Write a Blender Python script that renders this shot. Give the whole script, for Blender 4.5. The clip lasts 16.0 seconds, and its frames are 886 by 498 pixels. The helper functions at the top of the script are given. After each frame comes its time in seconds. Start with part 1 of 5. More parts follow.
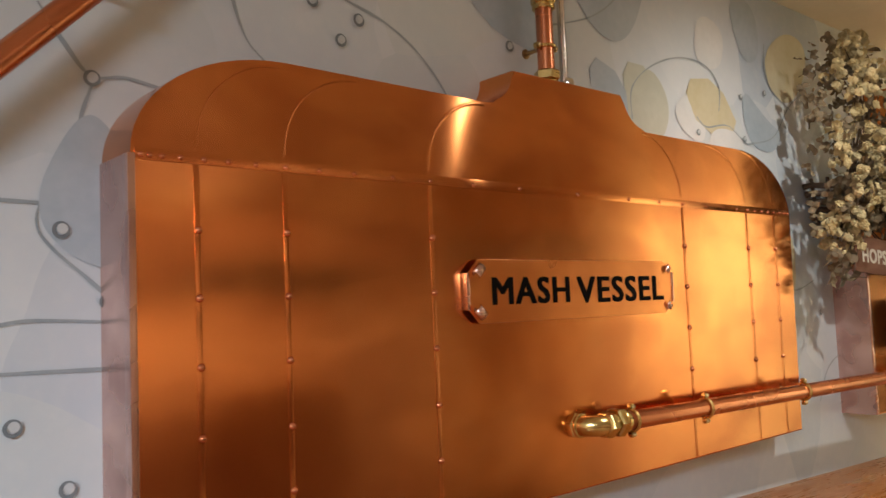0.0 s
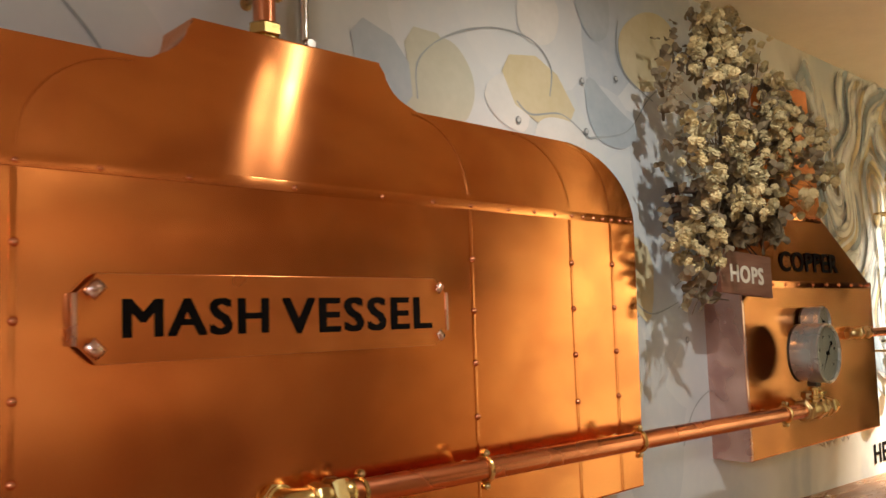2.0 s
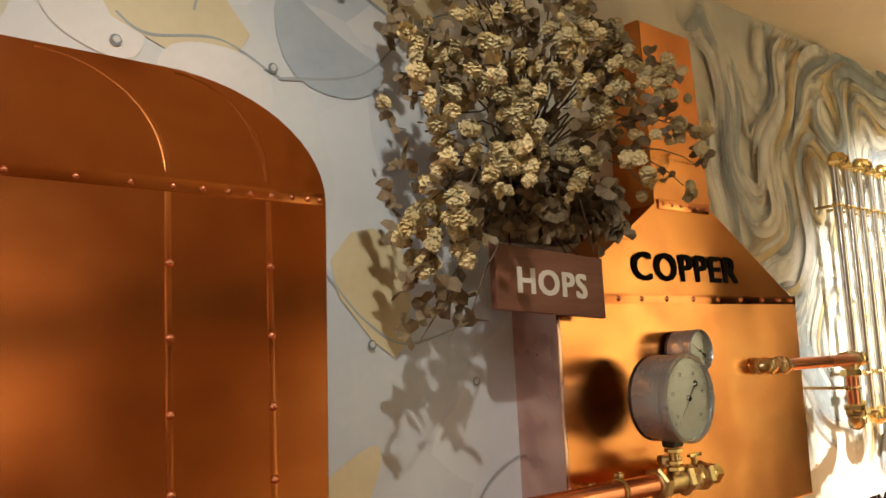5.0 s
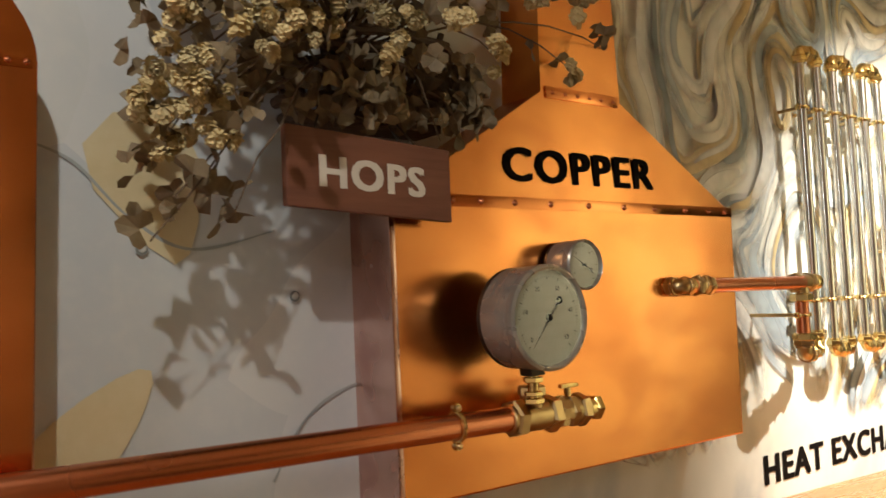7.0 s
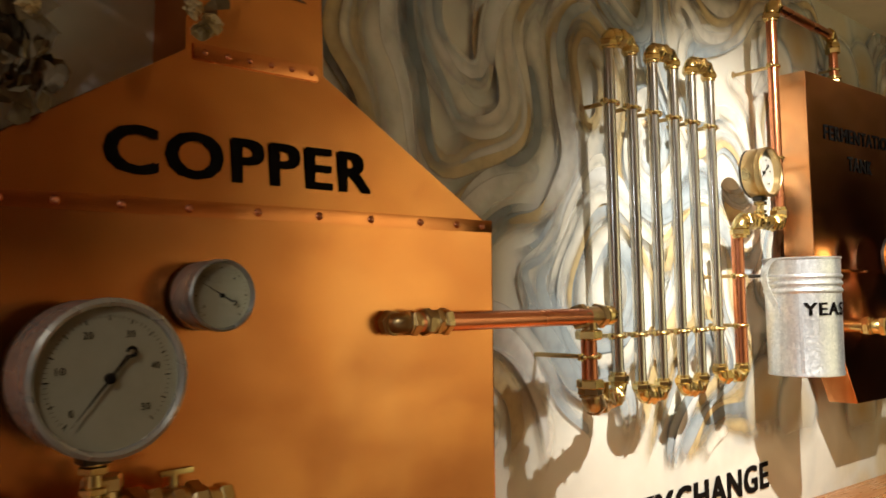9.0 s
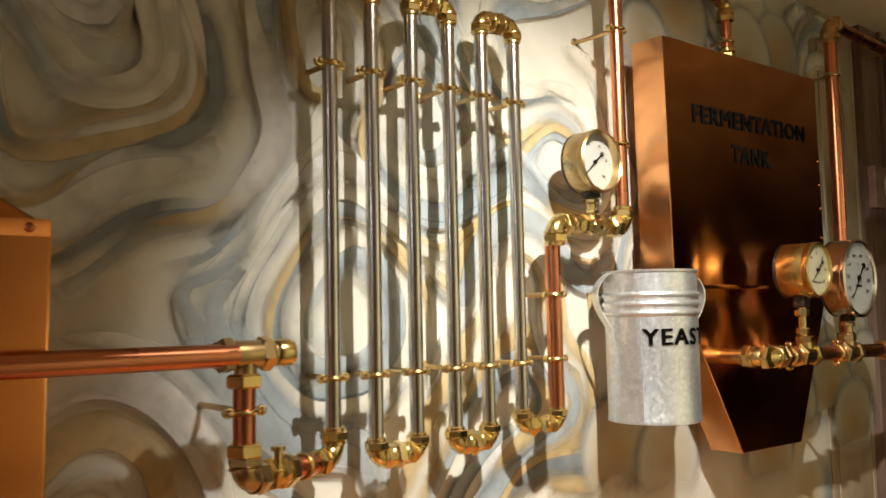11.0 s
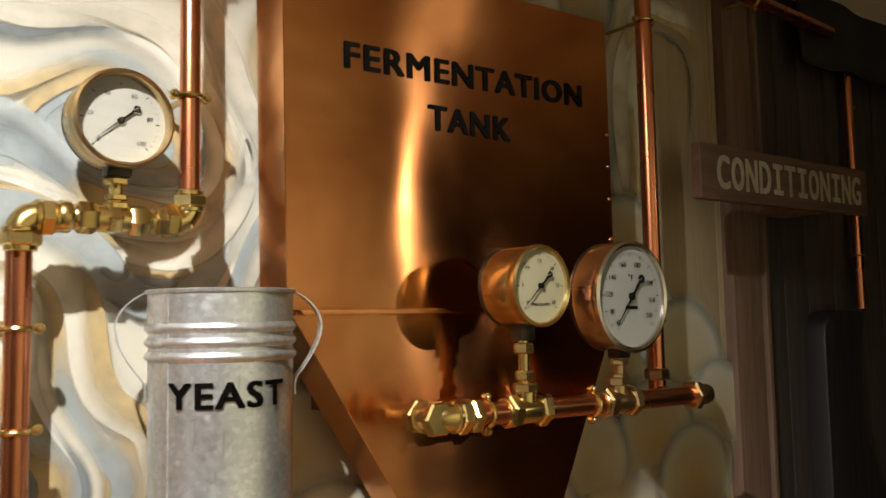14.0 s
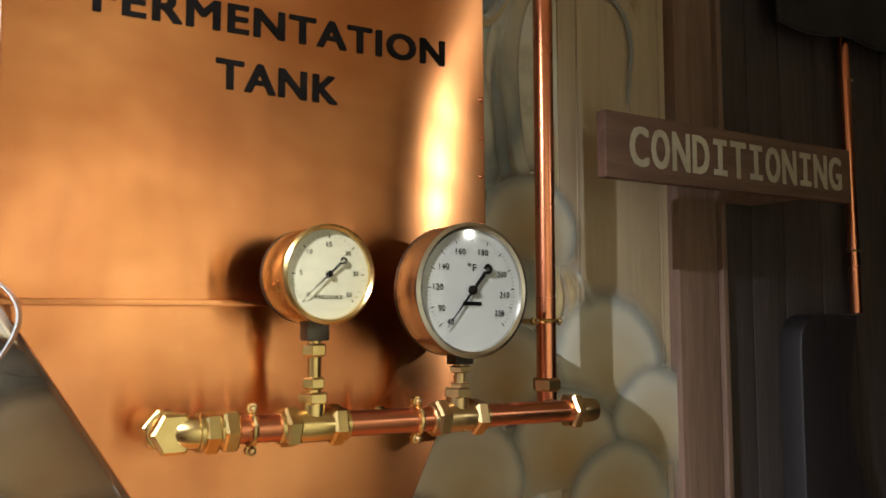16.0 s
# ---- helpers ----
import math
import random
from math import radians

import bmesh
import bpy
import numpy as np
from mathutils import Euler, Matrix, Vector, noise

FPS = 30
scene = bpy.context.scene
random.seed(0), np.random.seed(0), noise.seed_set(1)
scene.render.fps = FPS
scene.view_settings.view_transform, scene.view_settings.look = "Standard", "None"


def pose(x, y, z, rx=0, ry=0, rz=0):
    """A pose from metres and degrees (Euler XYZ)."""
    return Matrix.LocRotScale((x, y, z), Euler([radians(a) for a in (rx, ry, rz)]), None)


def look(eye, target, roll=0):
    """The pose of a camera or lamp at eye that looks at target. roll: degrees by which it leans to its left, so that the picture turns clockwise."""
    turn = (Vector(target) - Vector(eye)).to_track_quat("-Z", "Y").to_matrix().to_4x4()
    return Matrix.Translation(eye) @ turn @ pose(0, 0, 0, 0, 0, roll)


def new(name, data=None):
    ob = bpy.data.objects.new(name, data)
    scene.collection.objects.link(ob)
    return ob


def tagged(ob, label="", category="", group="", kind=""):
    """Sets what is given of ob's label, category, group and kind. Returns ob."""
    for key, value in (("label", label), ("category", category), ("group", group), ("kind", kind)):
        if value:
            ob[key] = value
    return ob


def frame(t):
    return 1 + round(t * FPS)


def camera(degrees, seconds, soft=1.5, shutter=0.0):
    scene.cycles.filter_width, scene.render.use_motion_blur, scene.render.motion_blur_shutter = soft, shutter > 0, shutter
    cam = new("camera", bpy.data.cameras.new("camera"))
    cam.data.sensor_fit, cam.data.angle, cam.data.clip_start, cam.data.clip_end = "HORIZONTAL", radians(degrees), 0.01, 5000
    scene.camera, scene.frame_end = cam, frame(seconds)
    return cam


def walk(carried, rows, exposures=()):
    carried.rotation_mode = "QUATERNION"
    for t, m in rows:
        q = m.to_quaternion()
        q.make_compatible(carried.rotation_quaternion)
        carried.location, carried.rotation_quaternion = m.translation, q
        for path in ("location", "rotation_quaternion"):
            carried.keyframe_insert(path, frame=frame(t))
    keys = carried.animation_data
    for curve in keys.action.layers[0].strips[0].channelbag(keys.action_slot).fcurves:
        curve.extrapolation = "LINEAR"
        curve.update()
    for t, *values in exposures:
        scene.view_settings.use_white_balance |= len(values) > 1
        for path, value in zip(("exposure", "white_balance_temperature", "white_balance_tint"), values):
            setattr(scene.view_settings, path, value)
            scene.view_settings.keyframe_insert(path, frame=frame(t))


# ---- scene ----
cam = camera(56.0, 16.0, soft=1.5, shutter=0.3)
PATH = [
    (0, (0.638, 0.21, 1.591), (1.962, 1.703, 1.735), -2.4),
    (0.5, (0.697, 0.192, 1.591), (2.037, 1.67, 1.743), -2.4),
    (1, (0.8, 0.216, 1.595), (2.183, 1.653, 1.754), -2.5),
    (1.5, (0.925, 0.236, 1.596), (2.334, 1.645, 1.768), -2.5),
    (2, (1.074, 0.219, 1.599), (2.448, 1.662, 1.772), -1.9),
    (2.5, (1.225, 0.207, 1.595), (2.558, 1.687, 1.78), -2.1),
    (3, (1.38, 0.267, 1.591), (2.733, 1.725, 1.804), -2.4),
    (3.5, (1.51, 0.286, 1.58), (2.85, 1.747, 1.84), -2.6),
    (3.7, (1.554, 0.277, 1.581), (2.877, 1.754, 1.846), -2.2),
    (5.8, (1.863, 0.259, 1.589), (3.174, 1.751, 1.829), -2.9),
    (6, (1.902, 0.275, 1.59), (3.221, 1.762, 1.814), -2.8),
    (6.5, (1.979, 0.272, 1.564), (3.268, 1.789, 1.758), -2.7),
    (7, (2.047, 0.242, 1.542), (3.283, 1.811, 1.658), -2.5),
    (7.5, (2.113, 0.23, 1.543), (3.376, 1.779, 1.624), -2.0),
    (8, (2.202, 0.252, 1.552), (3.536, 1.739, 1.651), -1.6),
    (8.2, (2.249, 0.274, 1.558), (3.608, 1.737, 1.671), -1.4),
    (10.3, (2.776, 0.284, 1.57), (4.148, 1.734, 1.695), -1.1),
    (10.5, (2.826, 0.279, 1.571), (4.19, 1.737, 1.703), -1.1),
    (11, (2.952, 0.24, 1.576), (4.269, 1.737, 1.727), -1.2),
    (11.5, (3.073, 0.209, 1.581), (4.352, 1.737, 1.757), -1.3),
    (12, (3.18, 0.225, 1.596), (4.493, 1.721, 1.789), -1.2),
    (12.5, (3.281, 0.231, 1.609), (4.62, 1.701, 1.823), -1.0),
    (13, (3.406, 0.213, 1.6), (4.717, 1.708, 1.821), -0.7),
    (13.5, (3.532, 0.195, 1.595), (4.8, 1.73, 1.78), -1.0),
    (14, (3.623, 0.212, 1.599), (4.888, 1.753, 1.762), -1.1),
    (14.5, (3.705, 0.22, 1.607), (4.962, 1.763, 1.805), -0.2),
    (15, (3.788, 0.212, 1.608), (5.009, 1.782, 1.824), 0.4),
    (15.5, (3.875, 0.193, 1.599), (5.033, 1.811, 1.8), 0.5),
    (16, (3.951, 0.172, 1.592), (5.056, 1.83, 1.757), -0.1),
]
EXPOSURES = [(0.0, -0.15, 5950, 10), (2.0, -0.1, 6150, 10), (3.5, -0.15, 6400, 10), (6.0, -0.45, 6350, 10), (7.0, -0.65, 6250, 10), (8.2, -1.15, 6350, 10), (10.5, -1.7, 6350, 10), (12.5, -2.0, 6300, 10), (13.5, -2.2, 6350, 10), (14.0, -2.2, 6200, 10), (14.5, -1.85, 5900, 10), (15.3, -1.2, 5350, 10), (16.0, -1.28, 5400, 10)]
walk(cam, [(t, look(eye, target, roll)) for t, eye, target, roll in PATH], EXPOSURES)

# ---- world and lamps ----
world = bpy.data.worlds.new("world")
scene.world = world
world.use_nodes = True
world.node_tree.nodes["Background"].inputs[0].default_value = (0.9, 0.75, 0.55, 1)
world.node_tree.nodes["Background"].inputs[1].default_value = 0.02


def downlight(x, y, z, watts, size, blend, radius=0.03, colour=(1.0, 0.80, 0.55), aim=None):
    """A ceiling spot with a round beam; some serve as unseen fills."""
    data = bpy.data.lights.new("downlight", "SPOT")
    data.energy, data.spot_size, data.spot_blend, data.shadow_soft_size, data.color = watts, radians(size), blend, radius, colour
    ob = new("downlight", data)
    ob.matrix_world = look((x, y, z), aim or (x, y + 0.02, 0))
    return ob


def room_lamp(x, y, z, watts, size, colour):
    """A round area fill just under the ceiling, out of view."""
    data = bpy.data.lights.new("room_lamp", "AREA")
    data.shape, data.size, data.energy, data.color = "DISK", size, watts, colour
    ob = new("room_lamp", data)
    ob.matrix_world = look((x, y, z), (x, y + 0.001, 0))
    return ob


CEIL = 2.225
WARM, NEUTRAL, COOL = (1.0, 0.92, 0.76), (1.0, 0.97, 0.92), (0.86, 0.94, 1.0)
# two cool fills out of view, added to light the left of the mural
room_lamp(-0.55, -0.45, CEIL - 0.012, 84, 0.6, COOL)
downlight(0.22, -0.60, CEIL - 0.02, 150, 165, 1.0, radius=0.12, colour=COOL)
downlight(1.94, 0.37, CEIL - 0.02, 26, 112, 1.0, radius=0.012, colour=(1.0, 0.93, 0.80), aim=(2.3, 1.0, 1.2))
downlight(1.99, 0.37, CEIL - 0.02, 1.5, 150, 1.0, radius=0.008, colour=(1.0, 0.93, 0.80), aim=(1.6, 0.9, 1.6))
downlight(3.50, 0.40, CEIL - 0.02, 365, 96, 1.0, radius=0.008, colour=(1.0, 0.93, 0.80), aim=(4.20, 1.04, 0.94))
# unseen fill for the brick wall, aimed so that no vessel mirrors it
downlight(4.40, 0.50, CEIL - 0.02, 370, 116, 0.9, radius=0.05, colour=(1.0, 0.93, 0.60), aim=(4.40, -0.44, 1.1))
# unseen fill on the far wall, added to brighten what the mash copper mirrors
downlight(2.0, -1.3, CEIL - 0.02, 340, 150, 1.0, radius=0.08, colour=WARM, aim=(2.6, -2.6, 0.9))
downlight(6.18, -1.62, CEIL - 0.06, 42, 15, 0.4, radius=0.02, colour=(1.0, 0.86, 0.60), aim=(4.24, 0.94, 1.72))

# ---- materials ----


class Nodes:
    """A short way to write node materials."""

    def __init__(self, name, rough=0.5, metal=0.0):
        self.mat = bpy.data.materials.new(name)
        self.mat.use_nodes = True
        self.tree = self.mat.node_tree
        self.bsdf = self.tree.nodes["Principled BSDF"]
        self.bsdf.inputs["Roughness"].default_value = rough
        self.bsdf.inputs["Metallic"].default_value = metal

    def link(self, a, b):
        self.tree.links.new(a, b)

    def coords(self, scale=(1, 1, 1), kind="Object"):
        tc = self.tree.nodes.new("ShaderNodeTexCoord")
        mp = self.tree.nodes.new("ShaderNodeMapping")
        mp.inputs["Scale"].default_value = scale
        self.link(tc.outputs[kind], mp.inputs["Vector"])
        return mp.outputs["Vector"]

    def noise(self, vector, scale, detail=4.0, rough=0.55, distort=0.0):
        n = self.tree.nodes.new("ShaderNodeTexNoise")
        n.inputs["Scale"].default_value, n.inputs["Detail"].default_value = scale, detail
        n.inputs["Roughness"].default_value, n.inputs["Distortion"].default_value = rough, distort
        self.link(vector, n.inputs["Vector"])
        return n

    def ramp(self, fac, stops, smooth=False):
        r = self.tree.nodes.new("ShaderNodeValToRGB")
        r.color_ramp.interpolation = "EASE" if smooth else "LINEAR"
        e = r.color_ramp.elements
        while len(e) < len(stops):
            e.new(0.5)
        for el, (p, c) in zip(e, stops):
            el.position = p
            el.color = (*c, 1) if len(c) == 3 else c
        self.link(fac, r.inputs["Fac"])
        return r.outputs["Color"]

    def mix(self, fac, a, b, mode="MIX"):
        m = self.tree.nodes.new("ShaderNodeMix")
        m.data_type, m.blend_type = "RGBA", mode
        for sock, v in ((m.inputs[0], fac), (m.inputs[6], a), (m.inputs[7], b)):
            if isinstance(v, (int, float)):
                sock.default_value = v
            elif isinstance(v, tuple):
                sock.default_value = (*v, 1)
            else:
                self.link(v, sock)
        return m.outputs[2]

    def math(self, op, a, b=0.0):
        m = self.tree.nodes.new("ShaderNodeMath")
        m.operation = op
        for sock, v in zip(m.inputs, (a, b)):
            if isinstance(v, (int, float)):
                sock.default_value = v
            else:
                self.link(v, sock)
        return m.outputs[0]

    def span(self, value, lo, hi, a=0.0, b=1.0):
        m = self.tree.nodes.new("ShaderNodeMapRange")
        m.interpolation_type = "SMOOTHSTEP"
        for k, v in zip(("From Min", "From Max", "To Min", "To Max"), (lo, hi, a, b)):
            m.inputs[k].default_value = v
        self.link(value, m.inputs["Value"])
        return m.outputs["Result"]

    def bump(self, height, strength, distance, after=None):
        b = self.tree.nodes.new("ShaderNodeBump")
        b.inputs["Strength"].default_value, b.inputs["Distance"].default_value = strength, distance
        self.link(height, b.inputs["Height"])
        if after is not None:
            self.link(after, b.inputs["Normal"])
        return b.outputs["Normal"]

    def set(self, name, value):
        sock = self.bsdf.inputs[name]
        if isinstance(value, tuple):
            sock.default_value = (*value, 1)
        elif isinstance(value, (int, float)):
            sock.default_value = value
        else:
            self.link(value, sock)
        return self


def copper_sheet(name="copper_sheet", grain=0.95, rough=0.18, pale=0.0, dents=0.24, along=(0, 0, 1), blue=0.0):
    """Lacquered copper sheet, gently buckled, with fingermarks and tarnish; along: the way in which its gloss is drawn out."""
    n = Nodes(name, 0.3, 1.0)
    v = n.coords()
    cloud = n.noise(v, 5.0, 3, 0.5, 0.4).outputs["Fac"]
    smear = n.noise(n.coords((1.0, 1, 2.2)), 6.0, 2, 0.45, 0.4).outputs["Fac"]
    col = n.ramp(cloud, ((0.3, (0.68, 0.235 + pale, 0.070 + blue)), (0.52, (0.84, 0.325 + pale, 0.100 + blue)), (0.75, (0.94, 0.405 + pale, 0.138 + blue))))
    stain = n.noise(n.coords((1.0, 1, 1.3)), 2.6, 4, 0.6, 0.6).outputs["Fac"]
    col = n.mix(n.span(stain, 0.48, 0.72, 0.0, 0.55), col, (0.44, 0.14, 0.05))
    n.set("Base Color", n.mix(n.span(smear, 0.35, 0.72, 0.0, 0.45), col, (0.46, 0.135 + 0.5 * pale, 0.045)))
    n.set("Roughness", n.math("ADD", n.span(cloud, 0.3, 0.7, rough, rough + 0.05), n.span(smear, 0.3, 0.75, -0.015, 0.04)))
    buckle = n.noise(n.coords((1, 1, 0.7)), 4.0, 1.5, 0.4).outputs["Fac"]
    n.set("Normal", n.bump(buckle, dents, 0.02))
    n.set("Anisotropic", grain)
    tangent = n.tree.nodes.new("ShaderNodeCombineXYZ")
    for k in range(3):
        tangent.inputs[k].default_value = along[k]
    n.link(tangent.outputs[0], n.bsdf.inputs["Tangent"])
    return n.mat


def metal(name, dark, light, rough, scale=18.0, bump=0.02):
    n = Nodes(name, rough, 1.0)
    f = n.noise(n.coords(), scale, 2.5, 0.5, 0.2).outputs["Fac"]
    n.set("Base Color", n.ramp(f, ((0.3, dark), (0.7, light))))
    n.set("Roughness", n.span(f, 0.2, 0.8, rough * 1.18, rough * 0.85))
    n.set("Normal", n.bump(f, bump, 0.01))
    return n.mat


def paint(name, dark, light, rough=0.55, scale=14.0, bump=0.05, stretch=(1, 1, 1)):
    n = Nodes(name, rough)
    a = n.noise(n.coords(stretch), scale, 6, 0.6, 0.2).outputs["Fac"]
    b = n.noise(n.coords(stretch), scale * 9, 3).outputs["Fac"]
    n.set("Base Color", n.mix(0.25, n.ramp(a, ((0.3, dark), (0.7, light))), n.ramp(b, ((0.3, dark), (0.7, light)))))
    n.set("Normal", n.bump(b, bump, 0.002))
    return n.mat


def wood(name, dark, light, rough=0.4, along=(1, 12, 12), scale=5.0):
    n = Nodes(name, rough)
    v = n.coords(along)
    a = n.noise(v, scale, 6, 0.65, 0.8).outputs["Fac"]
    b = n.noise(n.coords(), 3.0, 3).outputs["Fac"]
    col = n.ramp(a, ((0.25, dark), (0.5, tuple((p + q) / 2 for p, q in zip(dark, light))), (0.75, light)))
    n.set("Base Color", n.mix(0.3, col, n.ramp(b, ((0.3, dark), (0.7, light)))))
    n.set("Roughness", n.span(a, 0.3, 0.7, rough + 0.1, rough - 0.08))
    n.set("Normal", n.bump(a, 0.12, 0.002))
    return n.mat


def mural():
    """The hand-painted wall: pale overlapping washes, then smoke-like swirls, then billowing clouds."""
    n = Nodes("mural_paint", 0.62)
    v = n.coords()
    sep = n.tree.nodes.new("ShaderNodeSeparateXYZ")
    n.link(v, sep.inputs[0])
    x = sep.outputs["X"]
    # pale washes with soft cell edges
    warp = n.noise(v, 2.2, 2).outputs["Color"]
    wv = n.tree.nodes.new("ShaderNodeVectorMath")
    wv.operation = "MULTIPLY_ADD"
    n.link(warp, wv.inputs[0])
    wv.inputs[1].default_value = (0.35, 0, 0.35)
    n.link(v, wv.inputs[2])
    cell = n.tree.nodes.new("ShaderNodeTexVoronoi")
    cell.inputs["Scale"].default_value = 4.2
    n.link(wv.outputs[0], cell.inputs["Vector"])
    tone = n.tree.nodes.new("ShaderNodeSeparateColor")
    n.link(cell.outputs["Color"], tone.inputs[0])
    wash = n.ramp(tone.outputs[0], ((0.0, (0.42, 0.48, 0.54)), (0.3, (0.62, 0.64, 0.65)), (0.6, (0.48, 0.54, 0.57)), (0.8, (0.56, 0.59, 0.57)), (1.0, (0.36, 0.43, 0.51))))
    soft = n.noise(v, 3.0, 4).outputs["Fac"]
    left = n.mix(0.45, wash, n.ramp(soft, ((0.3, (0.44, 0.50, 0.55)), (0.7, (0.66, 0.67, 0.67)))))
    # ground coat under the swirls
    swirl = n.ramp(n.noise(v, 4.5, 2, 0.5, 0.8).outputs["Fac"], ((0.3, (0.46, 0.47, 0.44)), (0.5, (0.62, 0.60, 0.52)), (0.7, (0.72, 0.70, 0.62))), True)
    # aged clouds
    puff = n.tree.nodes.new("ShaderNodeTexVoronoi")
    puff.inputs["Scale"].default_value = 7.0
    n.link(wv.outputs[0], puff.inputs["Vector"])
    cloud = n.ramp(puff.outputs["Distance"], ((0.0, (0.44, 0.33, 0.15)), (0.35, (0.50, 0.42, 0.26)), (0.6, (0.52, 0.50, 0.42)), (0.85, (0.24, 0.28, 0.29))), True)
    edge = n.math("ADD", x, n.math("MULTIPLY", n.noise(v, 2.0, 3).outputs["Fac"], 0.3))
    col = n.mix(n.span(edge, 2.75, 3.10), left, swirl)
    col = n.mix(n.span(edge, 4.35, 4.75), col, cloud)
    grain = n.noise(v, 60, 5).outputs["Fac"]
    col = n.mix(n.span(grain, 0.4, 0.75, 0.0, 0.12), col, (0.75, 0.72, 0.66))
    n.set("Base Color", col)
    n.set("Normal", n.bump(grain, 0.08, 0.002))
    return n.mat


COPPER = copper_sheet("copper_sheet", 1.0, 0.14)
COPPER_TANK = copper_sheet("copper_tank_sheet", 1.0, 0.145, 0.05, 0.28, blue=0.05)
COPPER_PANEL = copper_sheet("copper_panel", 0.4, 0.155, along=(1, 0, 0))
COPPER_KETTLE = copper_sheet("copper_kettle_sheet", 0.5, 0.18, 0.02, along=(1, 0, 0))
COPPER_SHOULDER = copper_sheet("copper_shoulder_sheet", 1.0, 0.18, 0.025)
COPPER_PLATE = copper_sheet("copper_plate", 0.2, 0.27, dents=0.1)
COPPER_PIPE = metal("copper_pipe", (0.56, 0.20, 0.095), (0.74, 0.29, 0.145), 0.26, 7.0, 0.004)
# paler copper tint that carries the light falling on sides and edges
COPPER_EDGE_LIT = metal("copper_side", (0.50, 0.29, 0.25), (0.86, 0.60, 0.52), 0.26, 11)
SIDE_POLISHED = metal("polished_copper_side", (0.66, 0.29, 0.115), (0.82, 0.42, 0.19), 0.20, 6, 0.01)
BRASS = metal("brass", (0.52, 0.36, 0.12), (0.80, 0.61, 0.26), 0.24, 25, 0.05)
OLD_BRASS = metal("old_brass", (0.40, 0.27, 0.12), (0.62, 0.45, 0.22), 0.3, 25, 0.05)
STEEL = metal("polished_steel", (0.52, 0.49, 0.44), (0.72, 0.69, 0.64), 0.19, 18.0, 0.0)
CASE_STEEL = metal("dull_steel_case", (0.30, 0.29, 0.26), (0.46, 0.45, 0.41), 0.27, 24.0, 0.0)
CASE_STEEL.node_tree.nodes["Principled BSDF"].inputs["Metallic"].default_value = 0.55
NICKEL = metal("dull_nickel", (0.40, 0.385, 0.33), (0.60, 0.58, 0.52), 0.25, 30)
NICKEL.node_tree.nodes["Principled BSDF"].inputs["Metallic"].default_value = 0.85


def galvanised():
    """Zinc coating: flat crystals of different grey, scratches and dull specks."""
    n = Nodes("galvanised_steel", 0.34, 0.9)
    cell = n.tree.nodes.new("ShaderNodeTexVoronoi")
    cell.inputs["Scale"].default_value = 240
    n.link(n.coords(), cell.inputs["Vector"])
    tone = n.tree.nodes.new("ShaderNodeSeparateColor")
    n.link(cell.outputs["Color"], tone.inputs[0])
    base = n.ramp(tone.outputs[0], ((0.0, (0.66, 0.68, 0.71)), (0.6, (0.74, 0.76, 0.78)), (1.0, (0.84, 0.85, 0.87))))
    speck = n.span(n.noise(n.coords(), 130, 3, 0.6).outputs["Fac"], 0.60, 0.68)
    scratch = n.span(n.noise(n.coords((40, 40, 4)), 6, 4).outputs["Fac"], 0.62, 0.70)
    cloud = n.noise(n.coords(), 22, 4).outputs["Fac"]
    col = n.mix(n.math("MULTIPLY", speck, 0.55), base, (0.80, 0.81, 0.82))
    col = n.mix(n.math("MULTIPLY", scratch, 0.35), col, (0.36, 0.37, 0.38))
    n.set("Base Color", n.mix(n.span(cloud, 0.35, 0.7, 0.0, 0.12), col, (0.40, 0.41, 0.42)))
    n.set("Roughness", n.math("ADD", n.span(tone.outputs[1], 0.0, 1.0, 0.34, 0.42), n.math("MULTIPLY", speck, 0.1)))
    n.set("Normal", n.bump(n.noise(n.coords(), 9, 2).outputs["Fac"], 0.08, 0.01))
    return n.mat


GALV = galvanised()
BLACK_IRON = metal("black_iron", (0.04, 0.035, 0.03), (0.10, 0.085, 0.07), 0.45)
MURAL = mural()
LINE_PAINT = paint("line_paint", (0.24, 0.28, 0.30), (0.36, 0.39, 0.40))
YELLOW_WASH = paint("yellow_wash", (0.50, 0.43, 0.24), (0.61, 0.55, 0.38), 0.6, 8)
WHITE_WASH = paint("white_wash", (0.56, 0.57, 0.56), (0.69, 0.69, 0.67), 0.6, 8)
BLUE_WASH = paint("blue_wash", (0.32, 0.38, 0.43), (0.44, 0.49, 0.53), 0.6, 8)
SAGE_WASH = paint("sage_wash", (0.42, 0.43, 0.34), (0.54, 0.54, 0.45), 0.6, 8)
RING_DARK = paint("bolt_paint_dark", (0.13, 0.15, 0.16), (0.22, 0.24, 0.25))
RING_LIGHT = paint("bolt_paint_light", (0.44, 0.47, 0.47), (0.58, 0.60, 0.60))


def matt_black():
    n = Nodes("black_lettering", 0.8)
    n.set("Base Color", n.ramp(n.noise(n.coords(), 60, 4).outputs["Fac"], ((0.3, (0.004, 0.003, 0.0025)), (0.7, (0.009, 0.007, 0.006)))))
    n.set("Specular IOR Level", 0.04)
    return n.mat


